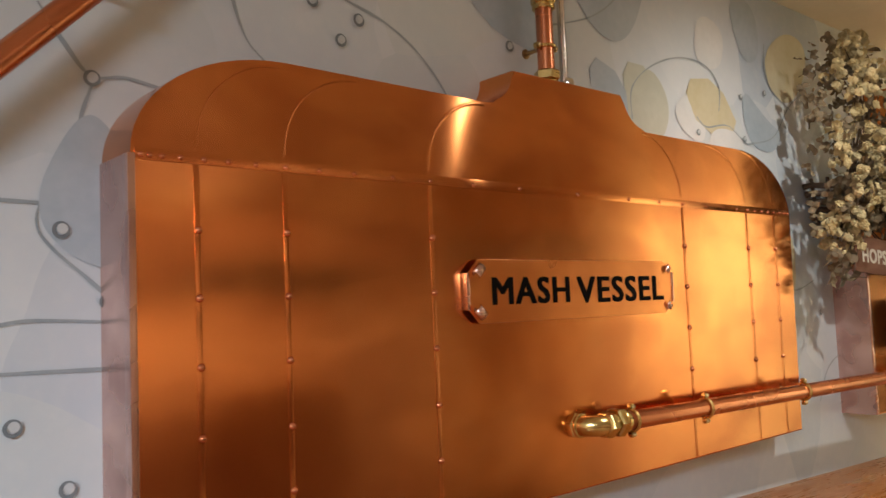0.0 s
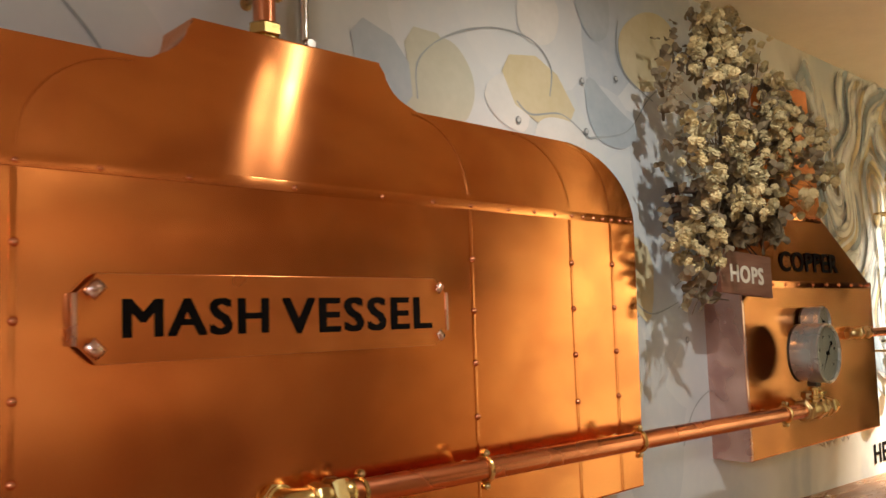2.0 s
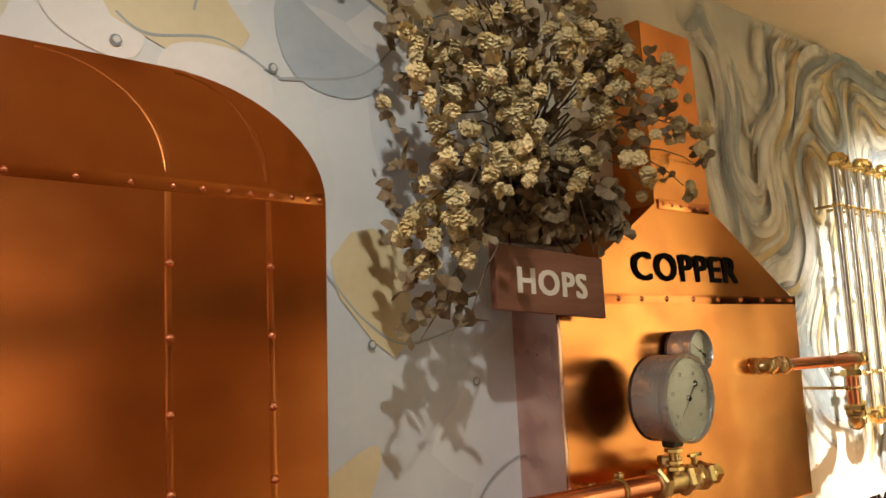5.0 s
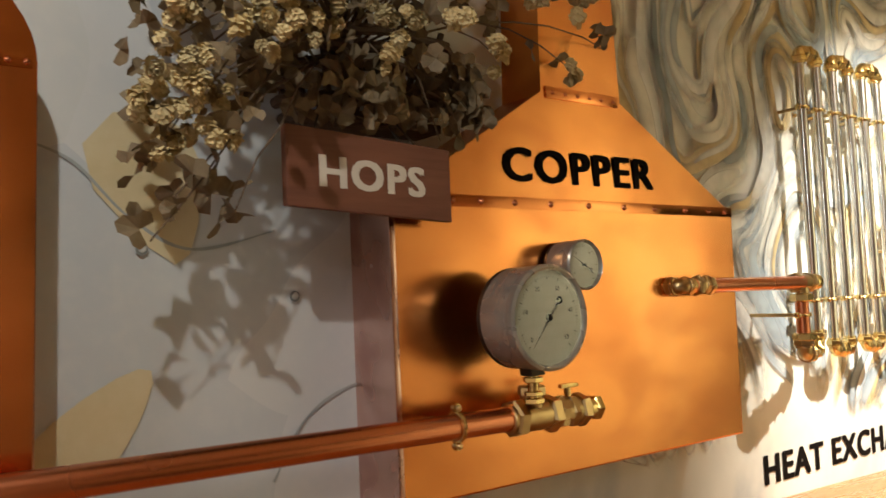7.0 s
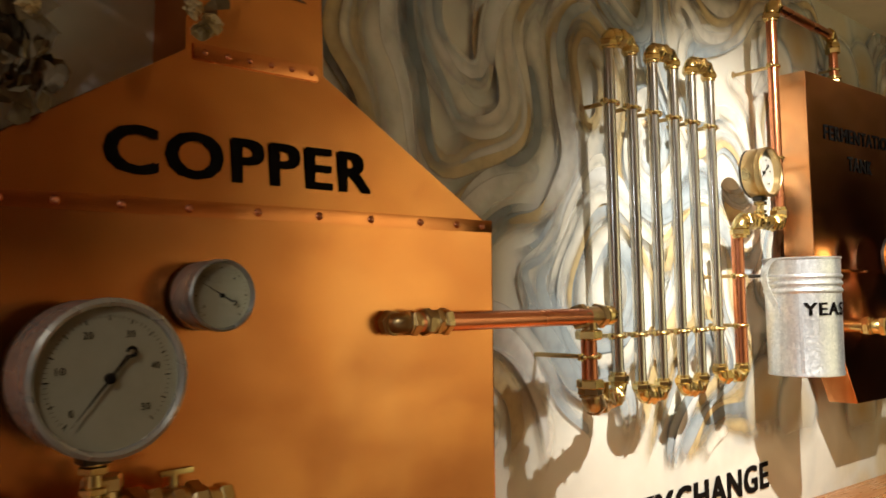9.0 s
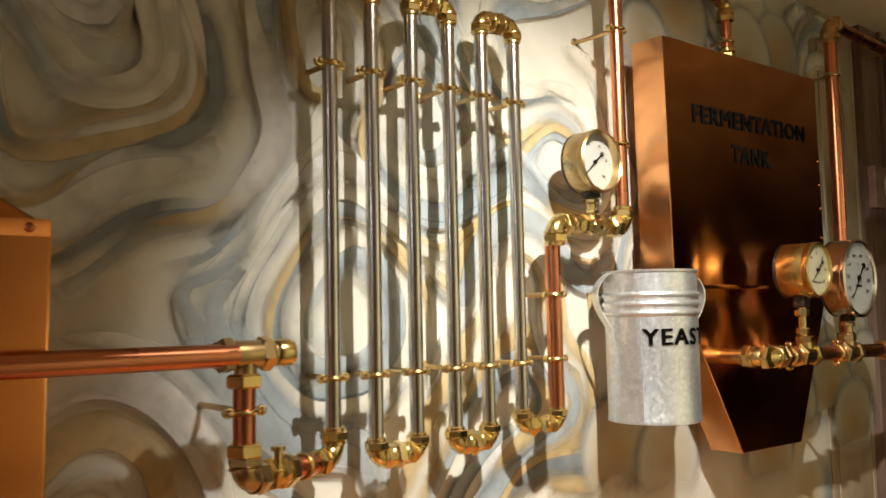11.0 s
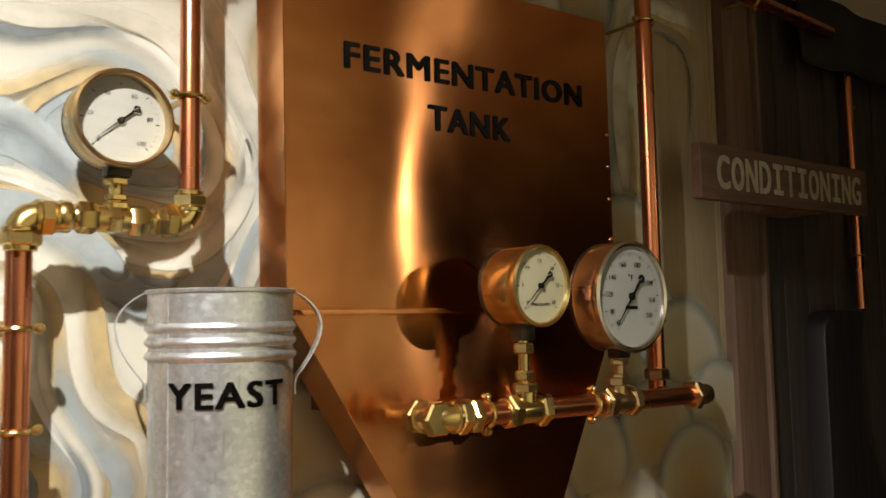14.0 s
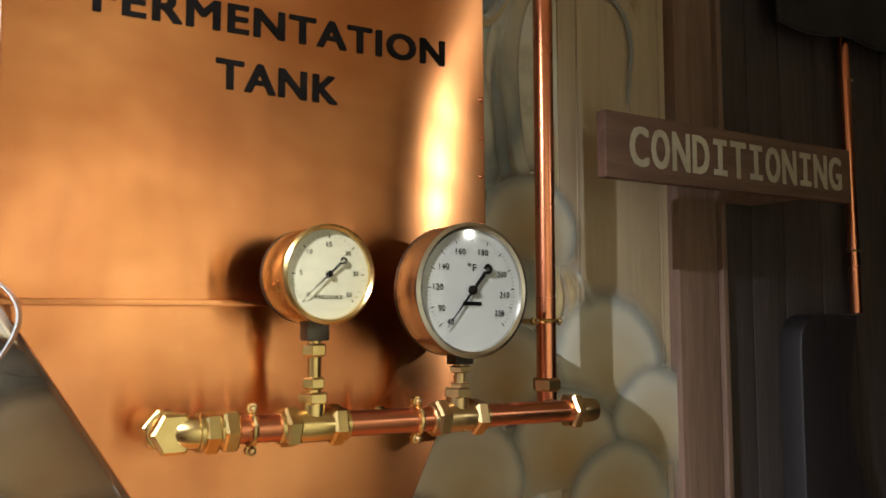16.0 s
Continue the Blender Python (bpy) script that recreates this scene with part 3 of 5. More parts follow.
two_sheets(part("shell", split_slab(outline, seam_z, MF, WALL, MLEAN), COPPER, mash, "brushed orange copper sheet"), seam_z, COPPER_PANEL)
bm = bmesh.new()
box(bm, (left + 0.004, MF - 0.0012, seam_z - 0.006), (right - 0.004, MF, seam_z + 0.006), 0.0005)
part("seam_band", bm, COPPER, mash)
small_rivet, tiny_rivet = rivet_mesh(0.0034), rivet_mesh(0.0025)
for sx in (0.992, 1.090, 1.290, 1.834, 2.040, 2.140):
    part("seam_strip", box(bmesh.new(), (sx - 0.003, MF - 0.0004, foot + 0.003), (sx + 0.003, MF, seam_z - 0.0065), 0.0002), COPPER_PANEL, mash)
    rivets(small_rivet, [(sx + 0.001, MF - 0.001, z) for z in (1.413, 1.478, 1.545, 1.611, 1.677)], mash)
# the strips go on over the shoulder as arcs
for sx, tx in ((0.992, 1.09), (1.090, 1.19), (1.290, 1.395), (1.834, 1.745), (2.040, 1.93), (2.140, 2.05)):
    pts = []
    for k in range(15):
        a = math.pi / 2 * k / 14
        pts.append((sx + (tx - sx) * (1 - math.cos(a)), seam_z + 0.012 + 0.096 * math.sin(a)))
    bm = bmesh.new()
    rows = []
    for k, (px, pz) in enumerate(pts):
        qx, qz = pts[min(k + 1, 14)]
        ox, oz = pts[max(k - 1, 0)]
        d = V((qx - ox, 0, qz - oz)).normalized()
        nrm = V((-d.z, 0, d.x)) * 0.0028
        c = V((px, MF - 0.0003 + lean(pz, seam_z, MLEAN), pz))
        rows.append([bm.verts.new(p) for p in (c - nrm + V((0, 0.0004, 0)), c - nrm * 0.7, c + nrm * 0.7, c + nrm + V((0, 0.0004, 0)))])
    for a, b in zip(rows, rows[1:]):
        for j in range(3):
            bm.faces.new((a[j], a[j + 1], b[j + 1], b[j]))
    part("shoulder_strip", bm, COPPER, mash)
# rivets along the band crowd towards both ends, as on a round vessel
span, mid = 0.632, 1.568
xs = [mid + span * math.sin(radians(a)) for a in (-86, -80, -75, -69.5, -64, -59, -54, -49, -43.5, -38, -32, -26, -19, -11, 0, 11, 18.5, 25, 32.5, 38.5, 44, 49, 53, 57, 61, 65.5, 71, 77, 85)]
rivets(tiny_rivet, [(x, MF - 0.0012, seam_z - 0.001) for x in xs], mash)
# flange and side get the paler tint in place of their highlight
part("left_flange", box(bmesh.new(), (left - 0.0035, MF - 0.002, foot), (left + 0.004, MF + 0.012, seam_z), 0.0015), COPPER_EDGE_LIT, mash, "folded copper edge, its highlight put into a paler colour")
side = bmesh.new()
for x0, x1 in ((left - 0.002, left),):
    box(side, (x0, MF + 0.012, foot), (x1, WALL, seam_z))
part("side_panel", side, COPPER_EDGE_LIT, mash, "pinkish copper side, coloured paler for the light on it")

# nameplate with curled, cut-off corners, standing off on tabs
plate = thing("name_plate", "copper name plate reading MASH VESSEL with curled corners", "sign", (1.555, MF, 1.61))
px0, px1, pz0, pz1, cut = 1.338, 1.776, 1.571, 1.651, 0.018
po = [(px0 + cut, pz0), (px1 - cut, pz0), (px1, pz0 + cut), (px1, pz1 - cut), (px1 - cut, pz1), (px0 + cut, pz1), (px0, pz1 - cut), (px0, pz0 + cut)]
part("plate", slab(po, 0.9555, 0.9575, 0.0006), COPPER_PLATE, plate)
part("backing", box(bmesh.new(), (px0 + 0.03, 0.9575, pz0 + 0.015), (px1 - 0.03, MF, pz1 - 0.015)), COPPER_EDGE_LIT, plate)
for cx, cz, sx, sz in ((px0, pz0, 1, 1), (px0, pz1, 1, -1), (px1, pz0, -1, 1), (px1, pz1, -1, -1)):
    bm = bmesh.new()
    rows = []
    for k in range(9):
        a = radians(30 * k)
        u = cut * 0.5 - 0.005 * math.sin(a)
        k_ = 1.0 if sx > 0 else 0.5
        rows.append([bm.verts.new((cx + sx * (u + e * 0.011 * k_), 0.9555 - 0.005 * k_ * (1 - math.cos(a)), cz + sz * (u + (1 - e) * 0.011 * k_))) for e in (0, 1)])
    for a, b in zip(rows, rows[1:]):
        bm.faces.new((a[0], a[1], b[1], b[0]))
    ob = part("curled_corner", bm, COPPER_EDGE_LIT, plate)
    ob.modifiers.new("thick", "SOLIDIFY").thickness = 0.0012
part("bent_tab", box(bmesh.new(), (px0 - 0.004, 0.9535, pz0 + 0.017), (px0 + 0.001, MF, pz1 - 0.017), 0.001), COPPER_EDGE_LIT, plate)
part("bent_tab", box(bmesh.new(), (px1 - 0.001, 0.9535, pz0 + 0.017), (px1 + 0.003, MF, pz1 - 0.017), 0.001), COPPER_EDGE_LIT, plate)
lettering("MASH", 1.380, 1.527, 1.594, 1.628, 0.9553, BLACK_PAINT, plate, bold=0.0, weight=0.05)
lettering("VESSEL", 1.546, 1.751, 1.592, 1.628, 0.9553, BLACK_PAINT, plate, bold=0.0, weight=0.05)

# ---- pipework ----


def pipe_clip(parent, p, axis, r, wall):
    """A munsen ring: two halves with screws, on a stud to the wall."""
    bm = bmesh.new()
    torus(bm, p, axis, r + 0.0012, 0.0028, 24, 8)
    ax = V(axis).normalized()
    side = ax.cross(V((0, 1, 0))).normalized()
    for s in (1, -1):
        box_c = V(p) + side * s * (r + 0.006)
        lathe(bm, ((0, -0.004), (0.0048, -0.003), (0.0048, 0.003), (0, 0.004)), frame_of(box_c, (0, 1, 0)), 10)
    clip = part("pipe_clip", bm, BRASS, parent, "brass pipe ring")
    for s in (1, -1):
        b = bmesh.new()
        lathe(b, ((0.0036, 0), (0.0034, 0.0015), (0.002, 0.003), (0, 0.0034)), frame_of(V(p) + side * s * (r + 0.006) + V((0, -0.004, 0)), (0, -1, 0)), 10)
        part("screw", b, OLD_BRASS, clip)
    b = bmesh.new()
    back = V((p[0], wall, p[2]))
    rod(b, V(p) + V((0, r, 0)), back, 0.0032, 10)
    lathe(b, ((0, 0), (0.0075, 0), (0.0075, 0.002), (0.0045, 0.004), (0, 0.004)), frame_of(back, (0, -1, 0)), 16)
    part("stud", b, OLD_BRASS, clip)
    return clip


def compression(parent, p, axis, r, name="fitting", mat=None, length=0.05):
    """A straight compression fitting: two nuts on a body."""
    ax = V(axis).normalized()
    bm = bmesh.new()
    collar(bm, p, ax, r * 1.28, length * 0.6)
    nut(bm, V(p), ax, r * 1.5, length * 0.24)
    body = part(name, bm, mat or BRASS, parent)
    for s in (1, -1):
        b = bmesh.new()
        nut(b, V(p) + ax * s * length * 0.38, ax, r * 1.55, length * 0.3, 0.3 * s)
        collar(b, V(p) + ax * s * length * 0.52, ax, r * 1.2, length * 0.12)
        part("nut", b, mat or BRASS, body)
    return body


def elbow(parent, corner, a, b, r, mat=None, size=2.0):
    """A brass elbow at corner between the directions to a and b, with a nut at each end."""
    u, w = (V(a) - V(corner)).normalized(), (V(b) - V(corner)).normalized()
    R = r * size
    bm = bmesh.new()
    sweep(bm, bent(corner, a, b, R), r * 1.22, 16)
    body = part("elbow", bm, mat or BRASS, parent)
    for d in (u, w):
        k = bmesh.new()
        c = V(corner) + d * (R + r * 0.55)
        nut(k, c, d, r * 1.58, r * 1.15, 0.2)
        collar(k, c + d * r * 0.75, d, r * 1.25, r * 0.5)
        collar(k, c - d * r * 0.75, d, r * 1.42, r * 0.4)
        part("nut", k, mat or BRASS, body)
    return body


def tee(parent, p, axis, branch, r, mat=None):
    ax, br = V(axis).normalized(), V(branch).normalized()
    bm = bmesh.new()
    collar(bm, p, ax, r * 1.25, r * 4.0)
    rod(bm, p, V(p) + br * r * 2.2, r * 1.0, 16)
    body = part("tee", bm, mat or BRASS, parent)
    for s in (1, -1):
        b = bmesh.new()
        nut(b, V(p) + ax * s * r * 1.9, ax, r * 1.6, r * 1.2, 0.25 * s)
        collar(b, V(p) + ax * s * r * 2.65, ax, r * 1.22, r * 0.4)
        part("nut", b, mat or BRASS, body)
    b = bmesh.new()
    nut(b, V(p) + br * r * 2.1, br, r * 1.2, r * 0.9)
    part("nut", b, mat or BRASS, body)
    return body


def tube(parent, p, q, r, mat=None, name="pipe"):
    return part(name, rod(bmesh.new(), p, q, r, 24), mat or COPPER_PIPE, parent)


PR = 0.0132
# long run from the mash vessel to the copper
run = thing("wort_pipe", "long copper pipe with brass elbows and clips from the mash vessel", "pipe", (1.55, MF, 1.42))
a0, a1 = V((1.545, 0.935, 1.424)), V((2.69, 0.912, 1.408))
tube(run, a0 + V((0.03, 0, 0)), a1, PR)
elbow(run, a0 - V((0.006, 0, 0)), a1, a0 + V((-0.006, 0.2, 0)), PR * 0.9)
tube(run, a0 + V((-0.006, 0.025, 0)), (a0.x - 0.006, MF, a0.z), PR * 0.9, BRASS, "stub")
nb = bmesh.new()
nut(nb, a0 + V((0.045, 0, 0)), a1 - a0, PR * 1.6, 0.016)
collar(nb, a0 + V((0.058, 0, 0)), a1 - a0, PR * 1.3, 0.012)
part("nut", nb, BRASS, run)
way = (a1 - a0).normalized()
for cx, w in ((1.622, MF), (1.808, MF), (2.125, MF), (2.584, 0.957)):
    pipe_clip(run, a0 + way * ((cx - a0.x) / way.x), way, PR, w)
tee(run, a1, way, (0, 0, 1), PR, OLD_BRASS)
end = a1 + way * 0.055
compression(run, end, way, PR * 0.95, "valve", OLD_BRASS, 0.046)
nb = bmesh.new()
collar(nb, end + way * 0.032, way, PR * 0.95, 0.02)
nut(nb, end + way * 0.042, way, PR * 1.15, 0.012)
part("end_cap", nb, BRASS, run)
nb = bmesh.new()
rod(nb, end, end + V((0, 0, 0.028)), 0.004, 10)
box(nb, end + V((-0.012, -0.003, 0.026)), end + V((0.016, 0.003, 0.031)), 0.0012)
part("valve_handle", nb, BRASS, run)
nb = bmesh.new()
rod(nb, end + V((-0.01, 0, 0)), (end.x - 0.01, 0.957, end.z), 0.006, 12)
part("stub", nb, BRASS, run)

# riser out of the mash vessel's neck
riser = thing("riser_pipe", "short copper riser with brass nuts above the mash vessel neck", "pipe", (1.556, 1.0, 1.912))
tube(riser, (1.556, 1.0, 1.90), (1.556, 1.0, CEIL), 0.0125)
for z in (1.925, 2.04):
    nb = bmesh.new()
    nut(nb, (1.556, 1.0, z), (0, 0, 1), 0.019, 0.016)
    collar(nb, (1.556, 1.0, z - 0.012), (0, 0, 1), 0.017, 0.008)
    part("nut", nb, BRASS, riser)
compression(riser, (1.556, 1.0, 2.06), (0, 0, 1), 0.0125)
pipe_clip(riser, (1.556, 1.0, 1.968), (0, 0, 1), 0.0125, WALL)
conduit = thing("conduit", "thin grey steel conduit running up the wall", "conduit", (1.625, 1.025, 1.9))
tube(conduit, (1.625, 1.025, 1.90), (1.625, 1.025, CEIL), 0.006, STEEL, "tube")
nb = bmesh.new()
lathe(nb, ((0.009, 0), (0.009, 0.003), (0.006, 0.007), (0, 0.007)), frame_of((1.628, 1.02, 1.93), (0, -1, 0)), 12)
part("saddle", nb, STEEL, conduit)

# slanting pipe at the far left
slant = thing("slanting_pipe", "slanting copper pipe fixed to the mural wall", "pipe", (0.83, 0.985, 1.82))
s0, s1 = V((0.40, 0.985, 1.385)), V((1.14, 0.985, 2.145))
tube(slant, s0, s1, 0.0125)
pipe_clip(slant, s0 + (s1 - s0) * 0.705, s1 - s0, 0.0125, WALL)

# ---- copper kettle front ----
CF = 0.957
kettle = thing("copper_kettle", "riveted copper brewing kettle front with sloping shoulders and tall neck", "vessel", (2.85, WALL, 1.323))
lo = [(2.546, 1.323), (3.153, 1.323), (3.158, 1.650), (2.925, 1.791), (2.938, 2.085), (2.797, 2.085), (2.785, 1.791), (2.546, 1.650)]
two_sheets(part("shell", split_slab(lo, 1.650, CF, WALL, KLEAN), COPPER_SHOULDER, kettle, "brushed orange copper sheet"), 1.65, COPPER_KETTLE)
part("seam_band", box(bmesh.new(), (2.55, CF - 0.0008, 1.643), (3.156, CF, 1.657), 0.0003), COPPER, kettle)
part("seam_band", box(bmesh.new(), (2.789, CF + 0.0045, 1.785), (2.921, CF + 0.0085, 1.800), 0.0009), COPPER, kettle)
rivets(small_rivet, [(x, CF - 0.0008, 1.650) for x in (2.575, 2.63, 2.671, 2.723, 2.782, 2.849, 2.916, 2.979, 3.046, 3.10, 3.14)], kettle)
rivets(tiny_rivet, [(2.80 + 0.0225 * k, CF + 0.0045, 1.7925) for k in range(6)], kettle)
part("side_panel", box(bmesh.new(), (2.544, CF + 0.006, 1.323), (2.546, WALL, 1.650)), COPPER_EDGE_LIT, kettle, "pinkish copper side, coloured paler for the light on it")
part("left_flange", box(bmesh.new(), (2.5435, CF - 0.0015, 1.323), (2.551, CF + 0.008, 1.648), 0.0014), COPPER_EDGE_LIT, kettle, "folded copper edge, its highlight put into a paler colour")
lettering("COPPER", 2.711, 2.979, 1.677, 1.717, CF + 0.0008, BLACK_PAINT, kettle, bold=0.0, weight=0.05)

shear(kettle, 2.85, -0.022)

# ---- gauges ----


def gauge(name, label, c, r, depth, case_mat, dial_mat, marks, needle, stem, mount, brand=None, title=None, rim_mat=None, sweep_deg=270, unit=None, recess=0.0):
    """A round dial gauge that faces -y: case, bezel, dial with numerals, needle, glass, stem."""
    g = thing(name, label, "gauge", c)
    cx, cy, cz = c
    back = (0, 1, 0)
    m = frame_of(c, back)
    bm = bmesh.new()
    lathe(bm, ((r * 0.97, 0.002), (r, 0.004), (r, depth * 0.88), (r * 0.95, depth), (0, depth)), m, 48)
    part("case", bm, case_mat, g)
    # black disc added so the copper mirrors the gauge's unlit back as dark
    part("back_plate", lathe(bmesh.new(), ((0, depth - 0.004), (r * 0.99, depth - 0.004), (r * 1.0, depth + 0.0005), (r * 0.9, depth + 0.002), (0, depth + 0.002)), m, 40), BLACK_IRON, g, "added back of the case, black for the unlit side the copper mirrors")
    bm = bmesh.new()
    lathe(bm, ((r * 0.93, recess + 0.002), (r * 0.90, 0.0015), (r * 0.915, -0.003), (r * 0.96, -0.005), (r * 1.015, -0.003), (r * 1.02, 0.004), (r * 1.0, 0.007)), m, 48)
    part("bezel", bm, rim_mat or case_mat, g)
    bm = bmesh.new()
    lathe(bm, ((0, recess + 0.0005), (r * 0.93, recess + 0.0005), (r * 0.93, recess + 0.003), (0, recess + 0.003)), m, 48)
    dial = part("dial", bm, dial_mat, g, smooth=False)
    fy = cy + recess + 0.0002
    # scale marks
    bm = bmesh.new()
    n = 60 if r > 0.05 else 30
    for k in range(n + 1):
        a = radians(-sweep_deg / 2 + sweep_deg * k / n)
        long = k % 5 == 0
        for u0, u1, w in ((0.73 if long else 0.76, 0.80, 0.0005 if long else 0.0002),):
            d = V((math.sin(a), 0, math.cos(a)))
            t = V((math.cos(a), 0, -math.sin(a))) * w
            o = V((cx, fy - 0.0002, cz))
            q = [bm.verts.new(p) for p in (o + d * r * u0 - t, o + d * r * u1 - t, o + d * r * u1 + t, o + d * r * u0 + t)]
            bm.faces.new(q)
    part("scale", bm, BLACK_PAINT, dial, smooth=False)
    for text, a in marks:
        d = V((math.sin(radians(a)), 0, math.cos(radians(a)))) * r * 0.61
        h = r * 0.047
        w = h * 0.62 * len(text)
        lettering(text, cx + d.x - w, cx + d.x + w, cz + d.z - h, cz + d.z + h, fy, BLACK_PAINT, dial, "numeral", 0.0, 0, 0.0003)
    if brand:
        dz, hw, hh = brand
        part("dial_bar", box(bmesh.new(), (cx - hw * r, fy - 0.0003, cz + (dz - hh) * r), (cx + hw * r, fy + 0.0002, cz + (dz + hh) * r)), BLACK_PAINT, dial, smooth=False)
    for word in (title, unit):
        if word:
            text, dz, hw, hh = word
            lettering(text, cx - hw * r, cx + hw * r, cz + (dz - hh) * r, cz + (dz + hh) * r, fy, BLACK_PAINT, dial, "dial_lettering", 0.0, 0, 0.0003)
    # needle
    a = radians(needle)
    d = V((math.sin(a), 0, math.cos(a)))
    t = V((math.cos(a), 0, -math.sin(a)))
    o = V((cx, cy + recess - 0.0022, cz))
    bm = bmesh.new()
    row = [o + d * r * 0.74, o + t * r * 0.022, o - d * r * 0.36 + t * r * 0.03, o - d * r * 0.36 - t * r * 0.03, o - t * r * 0.022]
    f = [bm.verts.new(p) for p in row]
    b = [bm.verts.new(p + V((0, 0.0006, 0))) for p in row]
    bm.faces.new(f)
    bm.faces.new(b[::-1])
    for k in range(5):
        bm.faces.new((f[k], b[k], b[(k + 1) % 5], f[(k + 1) % 5]))
    torus(bm, o - d * r * 0.42, (0, 1, 0), r * 0.055, r * 0.024, 16, 6, radians(300), 0)
    lathe(bm, ((0, 0.003), (r * 0.07, 0.003), (r * 0.07, -0.0005), (r * 0.05, -0.0015), (0, -0.0018)), frame_of(o, (0, 1, 0)), 16)
    part("needle", bm, BLACK_PAINT, g, "black pointer")
    bm = bmesh.new()
    lathe(bm, ((0, -0.0032), (r * 0.6, -0.0031), (r * 0.92, -0.0022)), m, 40)
    pane = part("glass", bm, GLASS, g, "clear gauge glass")
    if pane.data.polygons[0].normal.y > 0:
        pane.data.flip_normals()
    pane.visible_shadow = False
    if stem:
        sx, sy, sz = stem
        top = V((cx, cy + depth * 0.55, cz - r * 0.97))
        foot_ = V((cx, cy + depth * 0.55, sz))
        bm = bmesh.new()
        h = top.z - sz
        box(bm, top + V((-0.011, -0.009, -h * 0.22)), top + V((0.011, 0.009, 0.006)), 0.002)
        part("boss", bm, BLACK_IRON, g, "dark square boss")
        bm = bmesh.new()
        rod(bm, top + V((0, 0, -h * 0.2)), foot_, 0.0062, 14)
        nut(bm, top + V((0, 0, -h * 0.33)), (0, 0, 1), 0.0115, h * 0.16)
        nut(bm, top + V((0, 0, -h * 0.72)), (0, 0, 1), 0.0105, h * 0.14)
        nut(bm, top + V((0, 0, -h * 0.92)), (0, 0, 1), 0.0118, h * 0.16)
        part("stem", bm, mount, g, "brass stem with nuts")
    else:
        bm = bmesh.new()
        rod(bm, (cx, cy + depth, cz), (cx, CF, cz), r * 0.35, 16)
        part("stem", bm, mount, g)
    return g


gauge("pressure_gauge", "large steel-cased round gauge in front of the copper kettle", (2.678, 0.868, 1.516), 0.0555, 0.052, CASE_STEEL, DIAL_CREAM, (("0", -130), ("10", -78), ("20", -26), ("30", 26), ("40", 78), ("50", 130)), -140, (2.69, 0.91, 1.424), BRASS)
gauge("small_gauge", "small steel-rimmed round gauge on the copper kettle", (2.791, 0.918, 1.5735), 0.030, 0.036, CASE_STEEL, DIAL_CREAM, (("0", -120), ("2", -40), ("4", 40), ("6", 120)), -60, None, BRASS)

# ---- heat exchanger ----
HY, HR = 0.985, 0.0085
HX = (3.449, 3.505, 3.563, 3.622, 3.678, 3.737)
LOW, HIGH = 1.425, 1.948
exch = thing("heat_exchanger", "heat exchanger of six polished steel tubes with brass return bends", "heat exchanger", (3.6, WALL, 1.42))


def return_bend(parent, xa, xb, z, up):
    """Two brass elbows joined by a nipple, at the end of two neighbouring tubes."""
    s = 1 if up else -1
    mid_ = (xa + xb) / 2
    body = None
    for x, other in ((xa, xb), (xb, xa)):
        body = elbow(parent, (x, HY, z), (x, HY, z - s), (other, HY, z), HR, BRASS, 1.0)
    b = bmesh.new()
    nut(b, (mid_, HY, z), (1, 0, 0), HR * 1.85, 0.009, 0.3)
    collar(b, (mid_ - 0.009, HY, z), (1, 0, 0), HR * 1.5, 0.008)
    collar(b, (mid_ + 0.009, HY, z), (1, 0, 0), HR * 1.5, 0.008)
    part("union", b, BRASS, parent, "brass union")


for k, x in enumerate(HX):
    tube(exch, (x, HY, LOW + 0.012), (x, HY, HIGH - 0.012), HR, STEEL, "steel_tube")
    pipe_clip(exch, (x, HY, 1.848), (0, 0, 1), HR, WALL)
    pipe_clip(exch, (x, HY, 1.509), (0, 0, 1), HR, WALL)
for k in (0, 2, 4):
    return_bend(exch, HX[k], HX[k + 1], HIGH, True)
for k in (1, 3):
    return_bend(exch, HX[k], HX[k + 1], LOW - 0.006, False)

# feed from the copper kettle
feed = thing("feed_pipe", "copper pipe with brass fittings feeding the heat exchanger", "pipe", (3.0, CF, 1.54))
FY = 0.932
tube(feed, (3.012, FY, 1.543), (3.31, FY, 1.541), 0.0105)
elbow(feed, (2.998, FY, 1.543), (3.2, FY, 1.543), (2.998, 1.2, 1.543), 0.0088, OLD_BRASS, 1.2)
tube(feed, (2.998, FY + 0.008, 1.543), (2.998, CF, 1.543), 0.0088, COPPER_PIPE, "stub")
compression(feed, (3.046, FY, 1.543), (1, 0, 0), 0.0096, "fitting", OLD_BRASS, 0.034)
tee(feed, (3.322, FY + 0.006, 1.541), (1, 0, 0), (0, 0, -1), 0.0104, OLD_BRASS)
b = bmesh.new()
collar(b, (3.362, FY + 0.006, 1.541), (1, 0, 0), 0.013, 0.016)
part("plug", b, BRASS, feed)
tube(feed, (3.322, FY + 0.008, 1.52), (3.322, FY + 0.008, 1.44), 0.0105)
pipe_clip(feed, (3.322, FY + 0.008, 1.489), (0, 0, 1), 0.0105, WALL)
for z in (1.517, 1.454):
    b = bmesh.new()
    nut(b, (3.322, FY + 0.008, z), (0, 0, 1), 0.0175, 0.013)
    part("nut", b, BRASS, feed)
low0, low1 = V((3.322, FY + 0.008, 1.427)), V((3.449, HY, LOW))
elbow(feed, low0, (3.322, FY + 0.008, 2), low1, 0.0100, OLD_BRASS, 1.3)
